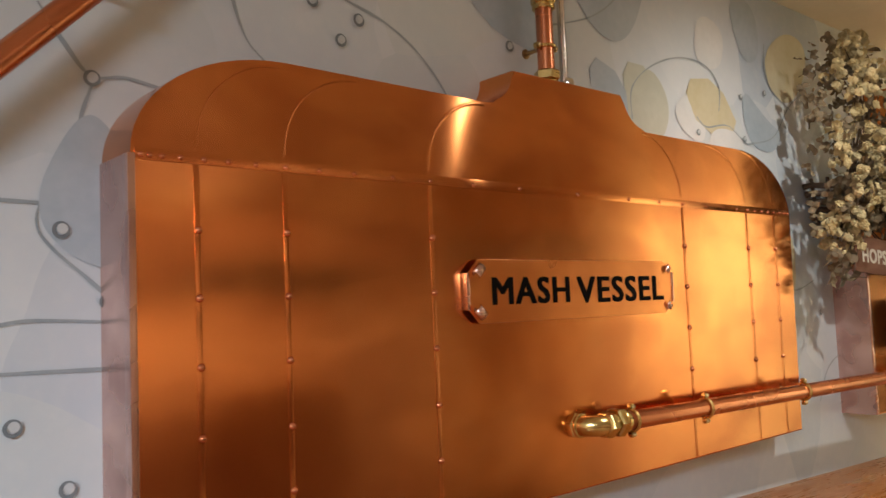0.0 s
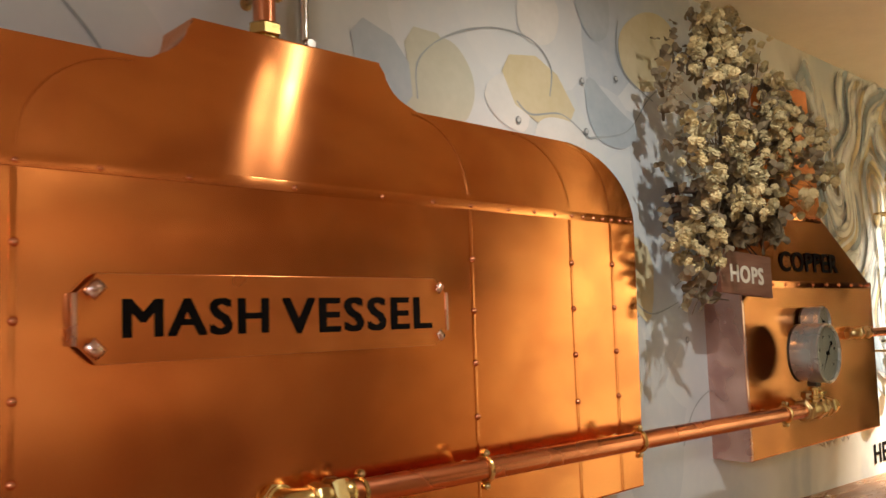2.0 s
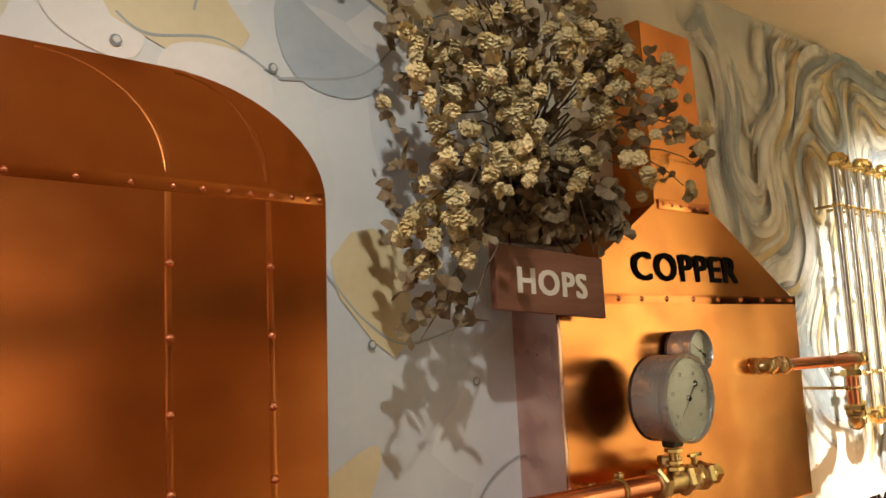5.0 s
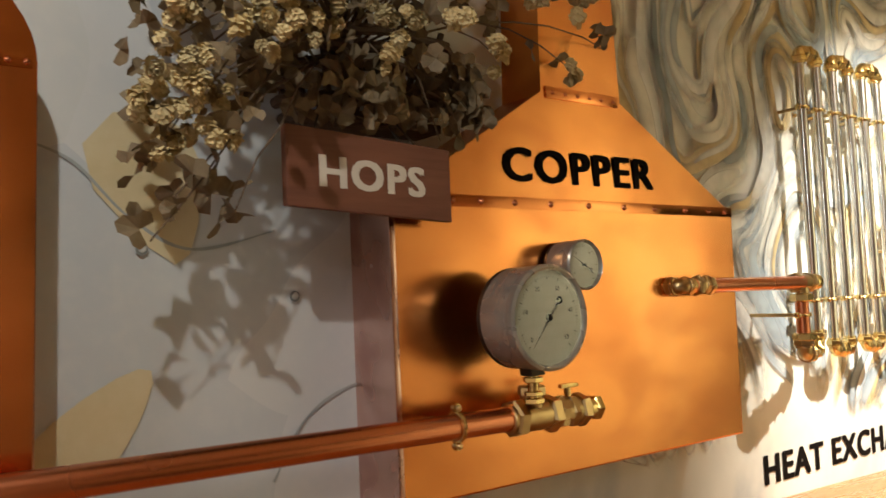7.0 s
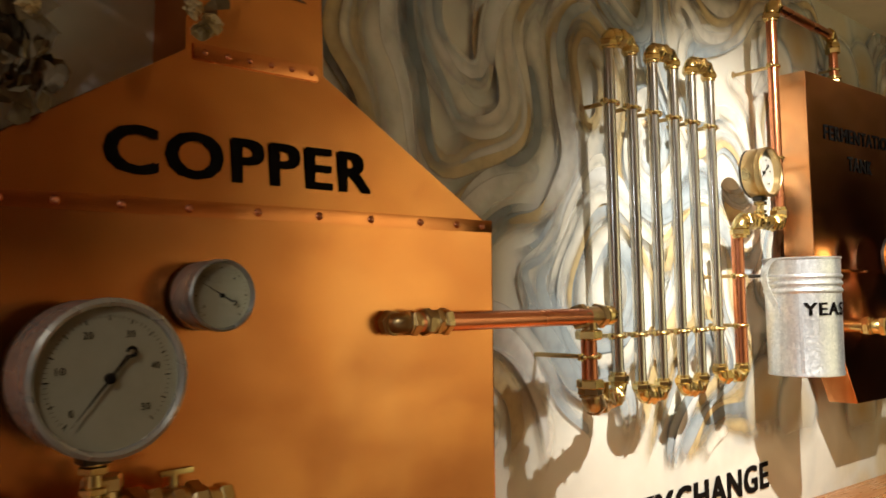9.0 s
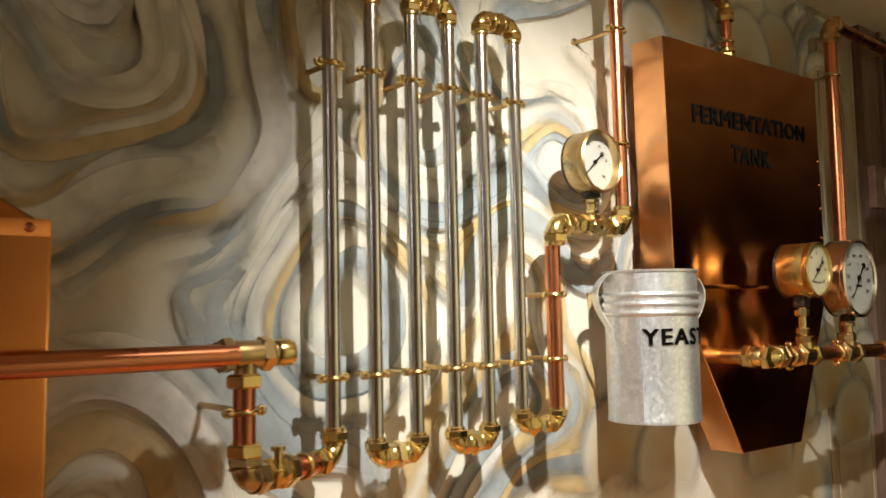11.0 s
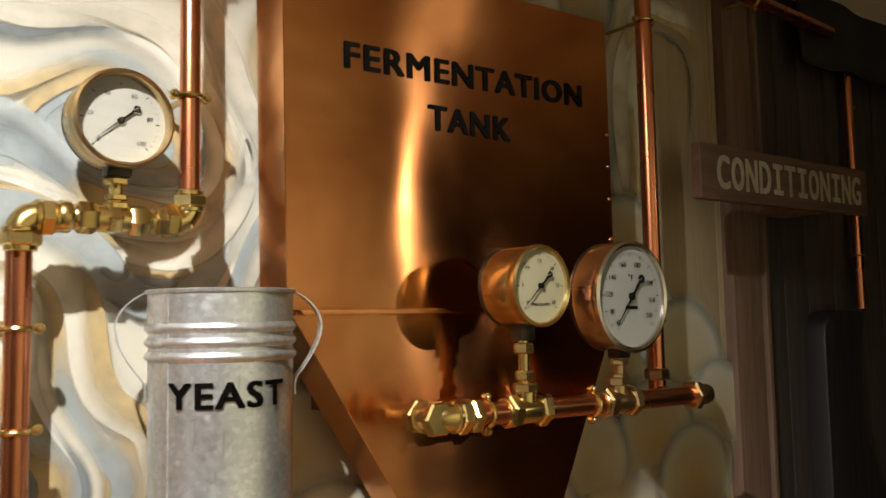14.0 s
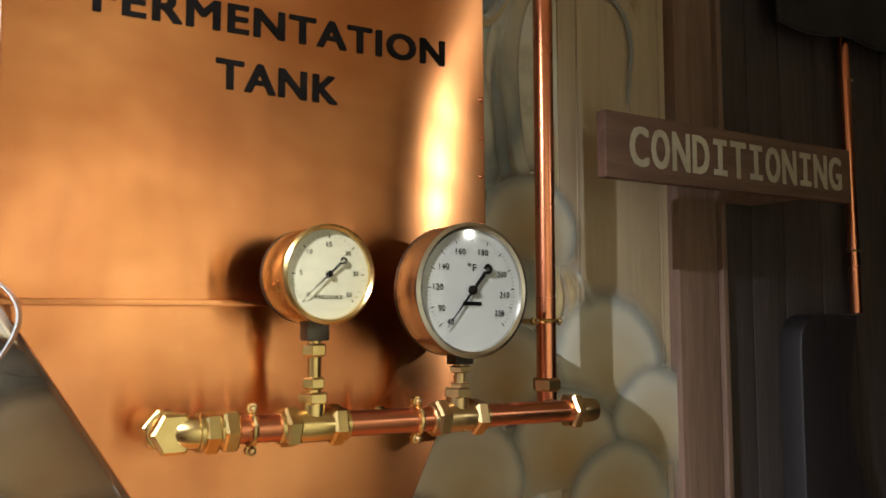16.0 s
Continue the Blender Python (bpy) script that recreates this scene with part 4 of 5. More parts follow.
tube(feed, low0 + (low1 - low0) * 0.15, low0 + (low1 - low0) * 0.85, 0.0105)
compression(feed, low0 + (low1 - low0) * 0.34, low1 - low0, 0.0108, "fitting", BRASS, 0.036)
elbow(feed, low1, low0, (3.449, HY, 2), HR * 1.1)
b = bmesh.new()
rod(b, low0 + V((0.035, 0, 0)), low0 + V((0.035, 0, 0.026)), 0.004, 10)
lathe(b, ((0, 0), (0.007, 0.001), (0.007, 0.005), (0, 0.006)), frame_of(low0 + V((0.035, 0, 0.022)), (0, 0, 1)), 12)
part("bleed_screw", b, BRASS, feed)
rw = (low1 - low0).normalized()
b = bmesh.new()
torus(b, low0 + (low1 - low0) * 0.62, rw, 0.0115, 0.0026, 22, 8)
part("pipe_clip", b, BRASS, feed)

# outlet riser with its gauge, up and over to the fermentation tank
out = thing("outlet_pipe", "copper riser with brass elbows from the heat exchanger to the tank", "pipe", (3.79, WALL, 1.43))
RX, RY, GX = 3.789, 0.972, 3.932
OR = 0.0105
elbow(out, (HX[5], HY, LOW + 0.004), (HX[5], HY, 2), (RX, RY, LOW + 0.004), HR, BRASS, 1.0)
elbow(out, (RX, RY, LOW + 0.004), (HX[5], HY, LOW + 0.004), (RX, RY, 2), HR, BRASS, 1.0)
tube(out, (RX, RY, 1.45), (RX, RY, 1.67), OR)
for z in (1.512, 1.596):
    pipe_clip(out, (RX, RY, z), (0, 0, 1), OR, WALL)
gy = 0.962
elbow(out, (RX, RY - 0.005, 1.690), (RX, RY, 1.0), (GX, gy, 1.690), OR, BRASS, 1.3)
tube(out, (RX, gy + 0.004, 1.690), (GX, gy, 1.692), OR * 0.95, BRASS, "nipple")
compression(out, (3.862, gy + 0.002, 1.691), (1, 0, 0), OR * 0.88, "fitting", BRASS, 0.058)
b = bmesh.new()
collar(b, (3.822, gy + 0.003, 1.691), (1, 0, 0), OR * 1.35, 0.010)
nut(b, (3.905, gy, 1.691), (1, 0, 0), OR * 1.4, 0.012)
part("nut", b, BRASS, out)
elbow(out, (GX, gy, 1.692), (RX, gy, 1.692), (GX, gy, 2), OR, BRASS, 1.3)
tube(out, (GX, gy, 1.71), (GX, gy, 2.075), 0.0096)
for z in (1.812, 1.982):
    pipe_clip(out, (GX, gy, z), (0, 0, 1), 0.0096, WALL)
elbow(out, (GX, gy, 2.100), (GX, gy, 1), (4.31, 1.0, 2.125), 0.0096)
tube(out, (GX + 0.02, gy + 0.002, 2.101), (4.29, 0.998, 2.124), 0.0096)
tank_pipe = thing("tank_pipe", "short copper pipe with brass nuts into the tank top", "pipe", (4.31, 1.0, 2.0))
tube(tank_pipe, (4.31, 1.0, 1.985), (4.31, 1.0, 2.11), 0.0096)
for z in (2.022, 2.092):
    b = bmesh.new()
    nut(b, (4.31, 1.0, z), (0, 0, 1), 0.0155, 0.014)
    collar(b, (4.31, 1.0, z + 0.011), (0, 0, 1), 0.015, 0.008)
    part("nut", b, BRASS, tank_pipe)
elbow(tank_pipe, (4.31, 1.0, 2.125), (4.31, 1.0, 1), (GX, 0.962, 2.1), 0.0096)
pipe_clip(tank_pipe, (4.31, 1.0, 2.05), (0, 0, 1), 0.0096, WALL)
gauge("flow_gauge", "brass-cased white dial gauge above the heat exchanger outlet", (3.866, 0.947, 1.779), 0.0435, 0.034, OLD_BRASS, DIAL_WHITE, (("0", -135), ("20", -81), ("40", -27), ("60", 27), ("80", 81), ("100", 135)), -130, (3.862, 0.962, 1.70), BRASS, None, None, OLD_BRASS, recess=0.010)
lettering("HEAT EXCHANGE", 3.347, 4.000, 1.200, 1.247, WALL - 0.0016, BLACK_PAINT, None, "wall_lettering", 0.0, -0.4, 0.0004, weight=0.065)
tagged(bpy.data.objects["wall_lettering"], "black painted words HEAT EXCHANGE on the mural wall", "lettering", "", "structure")

# ---- yeast bucket ----
bx, by, br, bz0, bz1 = 3.952, 0.935, 0.0655, 1.420, 1.628
bucket = thing("yeast_bucket", "galvanised steel bucket lettered YEAST hanging on the wall", "bucket", (bx, by, bz0))
prof = [(0, 0.006), (br * 0.93, 0.006), (br * 0.95, -0.001), (br * 0.985, 0.0), (br * 0.985, 0.005), (br * 0.97, 0.008)]
h = bz1 - bz0
prof += [(br * 0.975, h * 0.4), (br * 0.98, h * 0.66)]
for rz in (0.715, 0.775, 0.835):
    prof += [(br * 0.982, h * (rz - 0.022)), (br * 1.02, h * (rz - 0.010)), (br * 1.03, h * rz), (br * 1.02, h * (rz + 0.010)), (br * 0.984, h * (rz + 0.022))]
prof += [(br * 0.99, h * 0.98), (br * 1.02, h * 0.985), (br * 1.025, h * 0.995), (br * 1.0, h), (br * 0.97, h * 0.99), (br * 0.955, h * 0.5), (br * 0.94, 0.012), (0, 0.012)]
part("body", lathe(bmesh.new(), prof, Matrix.Translation((bx, by, bz0)), 64), GALV, bucket, "ribbed dented zinc-grey body")
face = radians(19)
for s in (1, -1):
    d = V((math.cos(face), -math.sin(face), 0)) * s
    w = V((math.sin(face), math.cos(face), 0))
    pts = []
    for k in range(15):
        u = k / 14
        pts.append(V((bx, by, 0)) + d * (br * (0.99 if u < 1 else 1.0) + 0.030 * math.sin(math.pi * min(u * 1.15, 1)) ** 0.8 * (1 - 0.35 * u)) + V((0, 0, bz1 - 0.002 + 0.006 * math.sin(u * 3.1) - 0.096 * u)))
    bm = bmesh.new()
    rows = [[bm.verts.new(p + w * e + d * t) for e, t in ((-0.007, 0), (-0.007, 0.0016), (0.007, 0.0016), (0.007, 0))] for p in pts]
    for a, b in zip(rows, rows[1:]):
        for j in range(4):
            bm.faces.new((a[j], a[(j + 1) % 4], b[(j + 1) % 4], b[j]))
    bm.faces.new(rows[0])
    bm.faces.new(rows[-1][::-1])
    part("handle", bm, GALV, bucket, "bent zinc strap handle")
bm = bmesh.new()
a = radians(200)
box(bm, (-0.0006, -0.003, 0.006), (0.0006, 0.003, h * 0.98))
bmesh.ops.transform(bm, matrix=Matrix.Translation((bx, by, bz0)) @ Matrix.Rotation(a, 4, "Z") @ Matrix.Translation((br * 0.985, 0, 0)), verts=bm.verts[:])
part("seam", bm, GALV, bucket)
word = lettering("YEAST", 0, 0.106, 1.526, 1.5475, 0.0, BLACK_PAINT, bucket, "lettering", 0.0, 0, 0.0, weight=0.05)
for v in word.data.vertices:
    t = (v.co.x - 0.053) / br - face
    v.co.x, v.co.y = bx + math.sin(t) * (br * 0.978 + 0.0017), by - math.cos(t) * (br * 0.978 + 0.0017)
bm = bmesh.new()
sweep(bm, [(bx, WALL, bz1 - 0.03), (bx, by + br + 0.012, bz1 - 0.03), (bx, by + br + 0.004, bz1 - 0.026), (bx, by + br + 0.002, bz1 - 0.012), (bx, by + br - 0.008, bz1 - 0.004)], 0.003, 8)
lathe(bm, ((0, 0), (0.011, 0), (0.011, 0.002), (0, 0.003)), frame_of((bx, WALL, bz1 - 0.03), (0, -1, 0)), 14)
tagged(part("wall_hook", bm, BLACK_IRON), "small dark iron hook holding the bucket", "hook")

# ---- fermentation tank ----
TF, TB = 0.94, 0.997


tank = thing("fermentation_tank", "flat copper fermentation tank front with tapered foot and black lettering", "vessel", (4.27, WALL, 1.34))
to = [(4.195, 1.342), (4.392, 1.337), (4.523, 1.602), (4.520, 2.004), (4.018, 1.986), (4.022, 1.612)]
shell = part("shell", slab(to, TF, TB, 0.0012), COPPER_TANK, tank, "brushed orange copper sheet")
shell.data.materials.append(SIDE_POLISHED)
for f in shell.data.polygons:
    f.material_index = 1 if abs(f.normal.y) < 0.7 else 0
part("mounting_block", box(bmesh.new(), (4.1, TB, 1.5), (4.45, WALL, 1.95)), DADO, tank, "timber block behind the tank")
part("seam_band", box(bmesh.new(), (4.026, TF - 0.0105, 1.6035), (4.516, TF, 1.609), 0.0006), COPPER_TANK, tank)
rivets(tiny_rivet, [(4.516, TF, z) for z in (1.70, 1.755, 1.80, 1.845)], tank)
lettering("FERMENTATION", 4.092, 4.464, 1.870, 1.898, TF - 0.0008, BLACK_PAINT, tank, bold=0.0, weight=0.05, tilt=1.9)
lettering("TANK", 4.204, 4.330, 1.8125, 1.8405, TF - 0.0008, BLACK_PAINT, tank, bold=0.0, weight=0.05, tilt=0.4)

# pipe with two gauges across the tank
TY = 0.868
rack = thing("gauge_pipe", "copper pipe with brass tees carrying two gauges before the tank", "pipe", (4.15, TF, 1.497))
q0, q1 = V((4.150, TY, 1.498)), V((4.590, TY, 1.490))
qd = (q1 - q0).normalized()
QR = 0.0118


def on(x):
    return q0 + qd * ((x - q0.x) / qd.x)


tube(rack, on(4.17), q1, QR)
elbow(rack, q0, q1, q0 + V((0, 1, 0)), QR)
tube(rack, q0 + V((0, 0.02, 0)), (q0.x, TF, q0.z), QR, BRASS, "stub")
b = bmesh.new()
nut(b, q0, (0, -1, 0), QR * 1.6, 0.012)
part("nut", b, BRASS, rack)
b = bmesh.new()
nut(b, on(4.196), qd, QR * 1.6, 0.014)
part("nut", b, BRASS, rack)
for x in (4.216, 4.383):
    pipe_clip(rack, on(x), qd, QR, TF)
tee(rack, on(4.274), qd, (0, 0, 1), QR)
tee(rack, on(4.432), qd, (0, 0, 1), QR, OLD_BRASS)
b = bmesh.new()
nut(b, on(4.585), qd, QR * 1.7, 0.014)
collar(b, on(4.602), qd, QR * 1.15, 0.03)
part("end_cap", b, OLD_BRASS, rack)
drop = thing("drop_pipe", "copper drop pipe beside the fermentation tank", "pipe", (4.62, 0.95, 1.49))
tube(drop, (4.62, 0.95, 1.49), (4.62, 0.95, 2.125), 0.0122)
b = bmesh.new()
nut(b, (4.62, 0.95, 1.512), (0, 0, 1), 0.0175, 0.016)
collar(b, (4.62, 0.95, 2.115), (0, 0, 1), 0.0165, 0.024)
part("nut", b, OLD_BRASS, drop)
part("stub", sweep(bmesh.new(), [(4.62, 0.95, 1.495), (4.618, 0.945, 1.488), (4.605, 0.92, 1.488), (4.572, 0.868, 1.490)], 0.0085, 10), OLD_BRASS, drop)
elbow(drop, (4.62, 0.95, 2.14), (4.62, 0.95, 1), (5.2, 0.97, 2.145), 0.0122, OLD_BRASS)
tube(drop, (4.64, 0.951, 2.14), (5.25, 0.97, 2.148), 0.0122)
for z in (1.588, 2.03):
    pipe_clip(drop, (4.62, 0.95, z), (0, 0, 1), 0.0122, WALL)
pipe_clip(drop, (4.95, 0.961, 2.144), (1, 0, 0), 0.0122, WALL)
gauge("pressure_gauge", "brass-cased cream pressure gauge on the pipe before the tank", (4.2765, 0.843, 1.631), 0.0440, 0.052, BRASS, DIAL_CREAM, (("0", -132), ("5", -88), ("10", -44), ("15", 0), ("20", 44), ("25", 88), ("30", 132)), -132, (4.274, TY, 1.512), BRASS, None, ("PRESSURE", -0.46, 0.30, 0.035))
gauge("temperature_gauge", "large chrome-rimmed white temperature gauge on the pipe", (4.4345, 0.845, 1.6195), 0.0665, 0.040, STEEL, DIAL_WHITE, (("40", -140), ("90", -116), ("120", -86), ("140", -56), ("160", -20), ("180", 20), ("200", 66), ("210", 96), ("220", 124)), -140, (4.432, TY, 1.512), OLD_BRASS, (-0.20, 0.17, 0.03), None, None, 264, ("°F", 0.34, 0.075, 0.06))

# ---- conditioning sign and the dark timber beyond ----
cond = thing("conditioning_sign", "brown wooden board sign reading CONDITIONING in cream letters", "sign", (4.945, 0.9, 1.81))
bm = box(bmesh.new(), (4.676, 0.90, 1.768), (5.212, 0.915, 1.852), 0.0015)
for v in bm.verts:
    v.co.z += (v.co.x - 4.945) * 0.014
part("board", bm, SIGN_DARK, cond, smooth=False)
for k, ch in enumerate("CONDITIONING"):
    cx = 4.715 + 0.473 * (k + 0.5) / 12
    z0, z1 = 1.786 + (cx - 4.945) * 0.014, 1.836 + (cx - 4.945) * 0.014
    if ch == "I":
        bm = bmesh.new()
        box(bm, (cx - 0.0042, 0.8985, z0), (cx + 0.0042, 0.8998, z1))
        for za, zb in ((z0, z0 + 0.008), (z1 - 0.008, z1)):
            box(bm, (cx - 0.0135, 0.8983, za), (cx + 0.0135, 0.8998, zb))
        part("letter", bm, SIGN_CREAM, cond, smooth=False)
    else:
        lettering(ch, cx - 0.0155, cx + 0.0155, z0, z1, 0.8998, SIGN_CREAM, cond, "letter", bold=0.0, weight=0.04)
for x in (5.08,):
    part("batten", box(bmesh.new(), (x - 0.05, 0.915, 1.775), (x + 0.05, 1.026, 1.845)), POST_BROWN, cond)


def boards(name, x0, widths, z0, z1, y, mat, label):
    x = x0
    for w in widths:
        bm = box(bmesh.new(), (x + 0.0012, y, z0), (x + w - 0.0012, WALL, z1), 0.002)
        structure(name, bm, mat, label, "boarding", True)
        x += w
    return x


boards("painted_board", 4.722, (0.037, 0.170, 0.033), 0, CEIL, WALL - 0.001, PLANK_TAN, "tan painted upright boards on the wall")
boards("post_brown", 4.942, (0.092,), 0, CEIL, 1.018, POST_BROWN, "rough brown timber post against the wall")
boards("wall_board", 5.048, (0.082, 0.09, 0.11, 0.10, 0.12, 0.11, 0.10, 0.12, 0.11, 0.12, 0.11, 0.12, 0.11, 0.12, 0.11, 0.12, 0.10), 0, CEIL, 1.026, PLANK_DARK, "dark vertical timber boarding")
structure("batten_edge", box(bmesh.new(), (5.035, 1.010, 0), (5.047, 1.03, CEIL), 0.002), POST_BROWN, "worn pale batten edge beside the post", "batten", True)
cpipe = thing("condensing_pipe", "thin copper pipe on the dark boarding", "pipe", (5.385, 1.0, 1.6))
tube(cpipe, (5.386, 1.0, 1.60), (5.375, 1.0, CEIL), 0.0098)
for z in (1.71, 2.02):
    b = bmesh.new()
    torus(b, (5.383, 1.0, z), (0, 0, 1), 0.0105, 0.002, 20, 8)
    part("ring", b, OLD_BRASS, cpipe)
# dark cradle with a rounded cut-out, and a dark pelmet above it
cradle = thing("cask_cradle", "nearly black timber cradle with a round cut-out standing in shadow", "cradle", (5.4, 1.0, 0))
co_ = [(5.195, 0.0), (5.195, 1.545), (5.200, 1.570), (5.214, 1.588), (5.240, 1.597)]
co_ += ellipse(5.63, 1.45, 0.30, 0.30, 150.7, 234, 20) + [(5.45, 0.0)]
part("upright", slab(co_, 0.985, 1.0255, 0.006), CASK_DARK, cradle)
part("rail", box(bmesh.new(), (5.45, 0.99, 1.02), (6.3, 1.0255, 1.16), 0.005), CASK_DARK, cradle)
pelmet = thing("pelmet", "dark grey cloth pelmet with a scalloped hem under the ceiling", "pelmet", (5.5, 1.0, CEIL))
bm = bmesh.new()
top_, hem = [], []
for k in range(61):
    u = k / 60
    x = 5.15 + 1.1 * u
    y = 0.985 + 0.005 * math.sin(u * 31)
    top_.append(bm.verts.new((x, y, CEIL)))
    hem.append(bm.verts.new((x, y - 0.006, 2.078 + 0.05 * u + 0.004 * math.cos(u * 31))))
for k in range(60):
    bm.faces.new((top_[k], top_[k + 1], hem[k + 1], hem[k]))
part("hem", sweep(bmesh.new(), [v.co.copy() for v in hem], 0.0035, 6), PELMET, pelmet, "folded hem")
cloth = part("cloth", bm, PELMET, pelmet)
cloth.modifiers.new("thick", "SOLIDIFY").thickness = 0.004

# ---- hops in their basket ----
rng = random.Random(7)
hops = thing("hop_bunch", "bunch of dried pale gold hop cones and grey-green leaves", "dried hops", (2.52, WALL, 1.75))


def cone_mesh(name, length, width, mat, seed):
    """A papery hop cone: overlapping scales in rings round a core."""
    r = random.Random(seed)
    bm = bmesh.new()
    rings = 8
    rows = []
    for k in range(rings + 1):
        t = k / rings
        w = width * (0.25 + 0.35 * math.sin(math.pi * t))
        rows.append([bm.verts.new((w * math.cos(math.pi / 3 * (j + 0.5 * (k % 2))), w * math.sin(math.pi / 3 * (j + 0.5 * (k % 2))), -length * t * 0.92 + length * 0.1)) for j in range(6)])
    for a, b in zip(rows, rows[1:]):
        for j in range(6):
            bm.faces.new((a[j], a[(j + 1) % 6], b[(j + 1) % 6], b[j]))
    for k in range(rings):
        t = k / (rings - 1)
        z = -length * t * 0.92
        w = width * (0.62 + 0.55 * math.sin(math.pi * min(1, t * 0.9 + 0.12))) * (1 - 0.45 * t ** 3)
        for j in range(6):
            a = math.pi / 3 * (j + 0.5 * (k % 2)) + r.uniform(-0.15, 0.15)
            d, s = V((math.cos(a), math.sin(a), 0)), V((-math.sin(a), math.cos(a), 0))
            flare = 1 + r.uniform(-0.12, 0.42)
            mid_ = V((0, 0, z - length * 0.06)) + d * w * 0.95 * flare
            tip = V((0, 0, z - length * r.uniform(0.14, 0.27))) + d * w * 0.92 * flare
            q = [bm.verts.new(p) for p in (mid_ - s * w * 0.60, tip, mid_ + s * w * 0.60)]
            bm.faces.new((rows[k][j], q[0], q[1], q[2]))
    me = bpy.data.meshes.new(name)
    bm.to_mesh(me)
    bm.free()
    me.polygons.foreach_set("use_smooth", [False] * len(me.polygons))
    me.materials.append(mat)
    return me


cones = [cone_mesh("hop_cone", 0.0150 + 0.0026 * (k % 3), 0.0064 + 0.0011 * (k % 2), (HOP_A, HOP_A, HOP_B, HOP_C, HOP_A, HOP_C)[k], k) for k in range(6)]


def hop_place():
    """A random place in the mass: a wide bulge with a peak above and trailing strands at the left."""
    while True:
        x, z = rng.uniform(2.265, 2.945), rng.uniform(1.68, 2.13)
        u = (x - 2.50) / 0.34
        low = 1.765 + 0.05 * abs(u) - (0.085 if x < 2.36 else 0)
        high = 2.13 - 0.26 * max(0, abs(x - 2.40) - 0.05) / 0.13 if x < 2.48 else 2.01 - 0.30 * (x - 2.48)
        if x > 2.78 and z > 1.98:
            continue
        if 2.42 < x < 2.74 and z < 1.87 and rng.random() < 0.75:
            continue
        if 2.66 < x and 1.80 < z and rng.random() < (0.80 if x > 2.74 else 0.45):
            continue
        if low < z < high and rng.random() < 0.92 - 0.35 * abs(u) ** 2:
            dep = max(0.45, 1 - ((x - 2.50) / 0.42) ** 2) * max(0.1, 1 - ((z - 1.88) / 0.32) ** 2)
            return V((x, 1.0 - 0.17 * dep * rng.uniform(0.55, 1.0) - 0.02, z))


def place_cone(p, me, parent):
    ob = new("hop_cone", me)
    s = rng.uniform(0.75, 1.15)
    ob.parent = parent
    ob.matrix_basis = Matrix.Translation(p - parent.location) @ Euler((rng.gauss(0, 0.55), rng.gauss(0, 0.55), rng.uniform(0, 6.3))).to_matrix().to_4x4() @ Matrix.Diagonal((s, s, s, 1))


centres = [hop_place() for _ in range(58)]
count = 0
for c in centres:
    for _ in range(rng.randint(3, 6)):
        if count < 285:
            p = c + V((rng.gauss(0, 0.014), rng.gauss(-0.010, 0.012), rng.gauss(0, 0.016)))
            p.y = min(p.y, 0.99)
            place_cone(p, rng.choice(cones), hops)
            count += 1
# the many smaller cones between them
bm = bmesh.new()
for _ in range(140):
    c = rng.choice(centres[::2])
    p = c + V((rng.gauss(0, 0.015), rng.gauss(-0.012, 0.012), rng.gauss(0, 0.018)))
    p.y = min(p.y, 0.99)
    k, s = rng.randrange(6), rng.uniform(0.55, 0.85)
    m = Matrix.Translation(p) @ Euler((rng.gauss(0, 0.6), rng.gauss(0, 0.6), rng.uniform(0, 6.3))).to_matrix().to_4x4() @ Matrix.Diagonal((s, s, s, 1))
    old_v, old_f = len(bm.verts), len(bm.faces)
    bm.from_mesh(cones[k])
    bm.verts.ensure_lookup_table()
    bm.faces.ensure_lookup_table()
    for v in bm.verts[old_v:]:
        v.co = m @ v.co
    for f in bm.faces[old_f:]:
        f.material_index = (0, 0, 1, 2, 0, 2)[k]
small = tagged(part("small_cone_mass", bm, HOP_A, hops, "small pale hop cones", False), kind="stuff")
small.data.materials.append(HOP_B)
small.data.materials.append(HOP_C)
for k in range(15):
    place_cone(V((2.312 + rng.gauss(0, 0.020), 0.925 + rng.uniform(-0.02, 0.03), 1.712 + rng.gauss(0, 0.024))), cones[k % 3], hops)


def leaf(bm, p, size, turn):
    """A lobed, curled dry leaf."""
    m = Matrix.Translation(p) @ turn.to_matrix().to_4x4()
    ring = []
    for k in range(11):
        a = -2.5 + 5.0 * k / 10
        r = size * (0.55 + 0.45 * abs(math.cos(1.5 * a)))
        ring.append(bm.verts.new(m @ V((r * math.sin(a), 0.25 * size * math.sin(2.3 * a + size * 90), r * math.cos(a)))))
    c = bm.verts.new(m @ V((0, 0.12 * size, -0.15 * size)))
    for a, b in zip(ring, ring[1:]):
        bm.faces.new((c, a, b))


bm = bmesh.new()
for _ in range(400):
    p = hop_place()
    p.y = min(p.y + rng.uniform(-0.01, 0.06), 1.03)
    leaf(bm, p, rng.uniform(0.008, 0.017), Euler((rng.gauss(0, 0.9), rng.gauss(0, 0.9), rng.uniform(0, 6.3))))
for cx, cz, n_ in ((2.285, 1.645, 13), (2.345, 1.655, 9)):
  for _ in range(n_):
    leaf(bm, V((cx + rng.gauss(0, 0.014), 0.912 + rng.uniform(-0.015, 0.02), cz + rng.uniform(-0.045, 0.05))), rng.uniform(0.010, 0.022), Euler((rng.gauss(0, 0.9), rng.gauss(0, 0.9), rng.uniform(0, 6.3))))
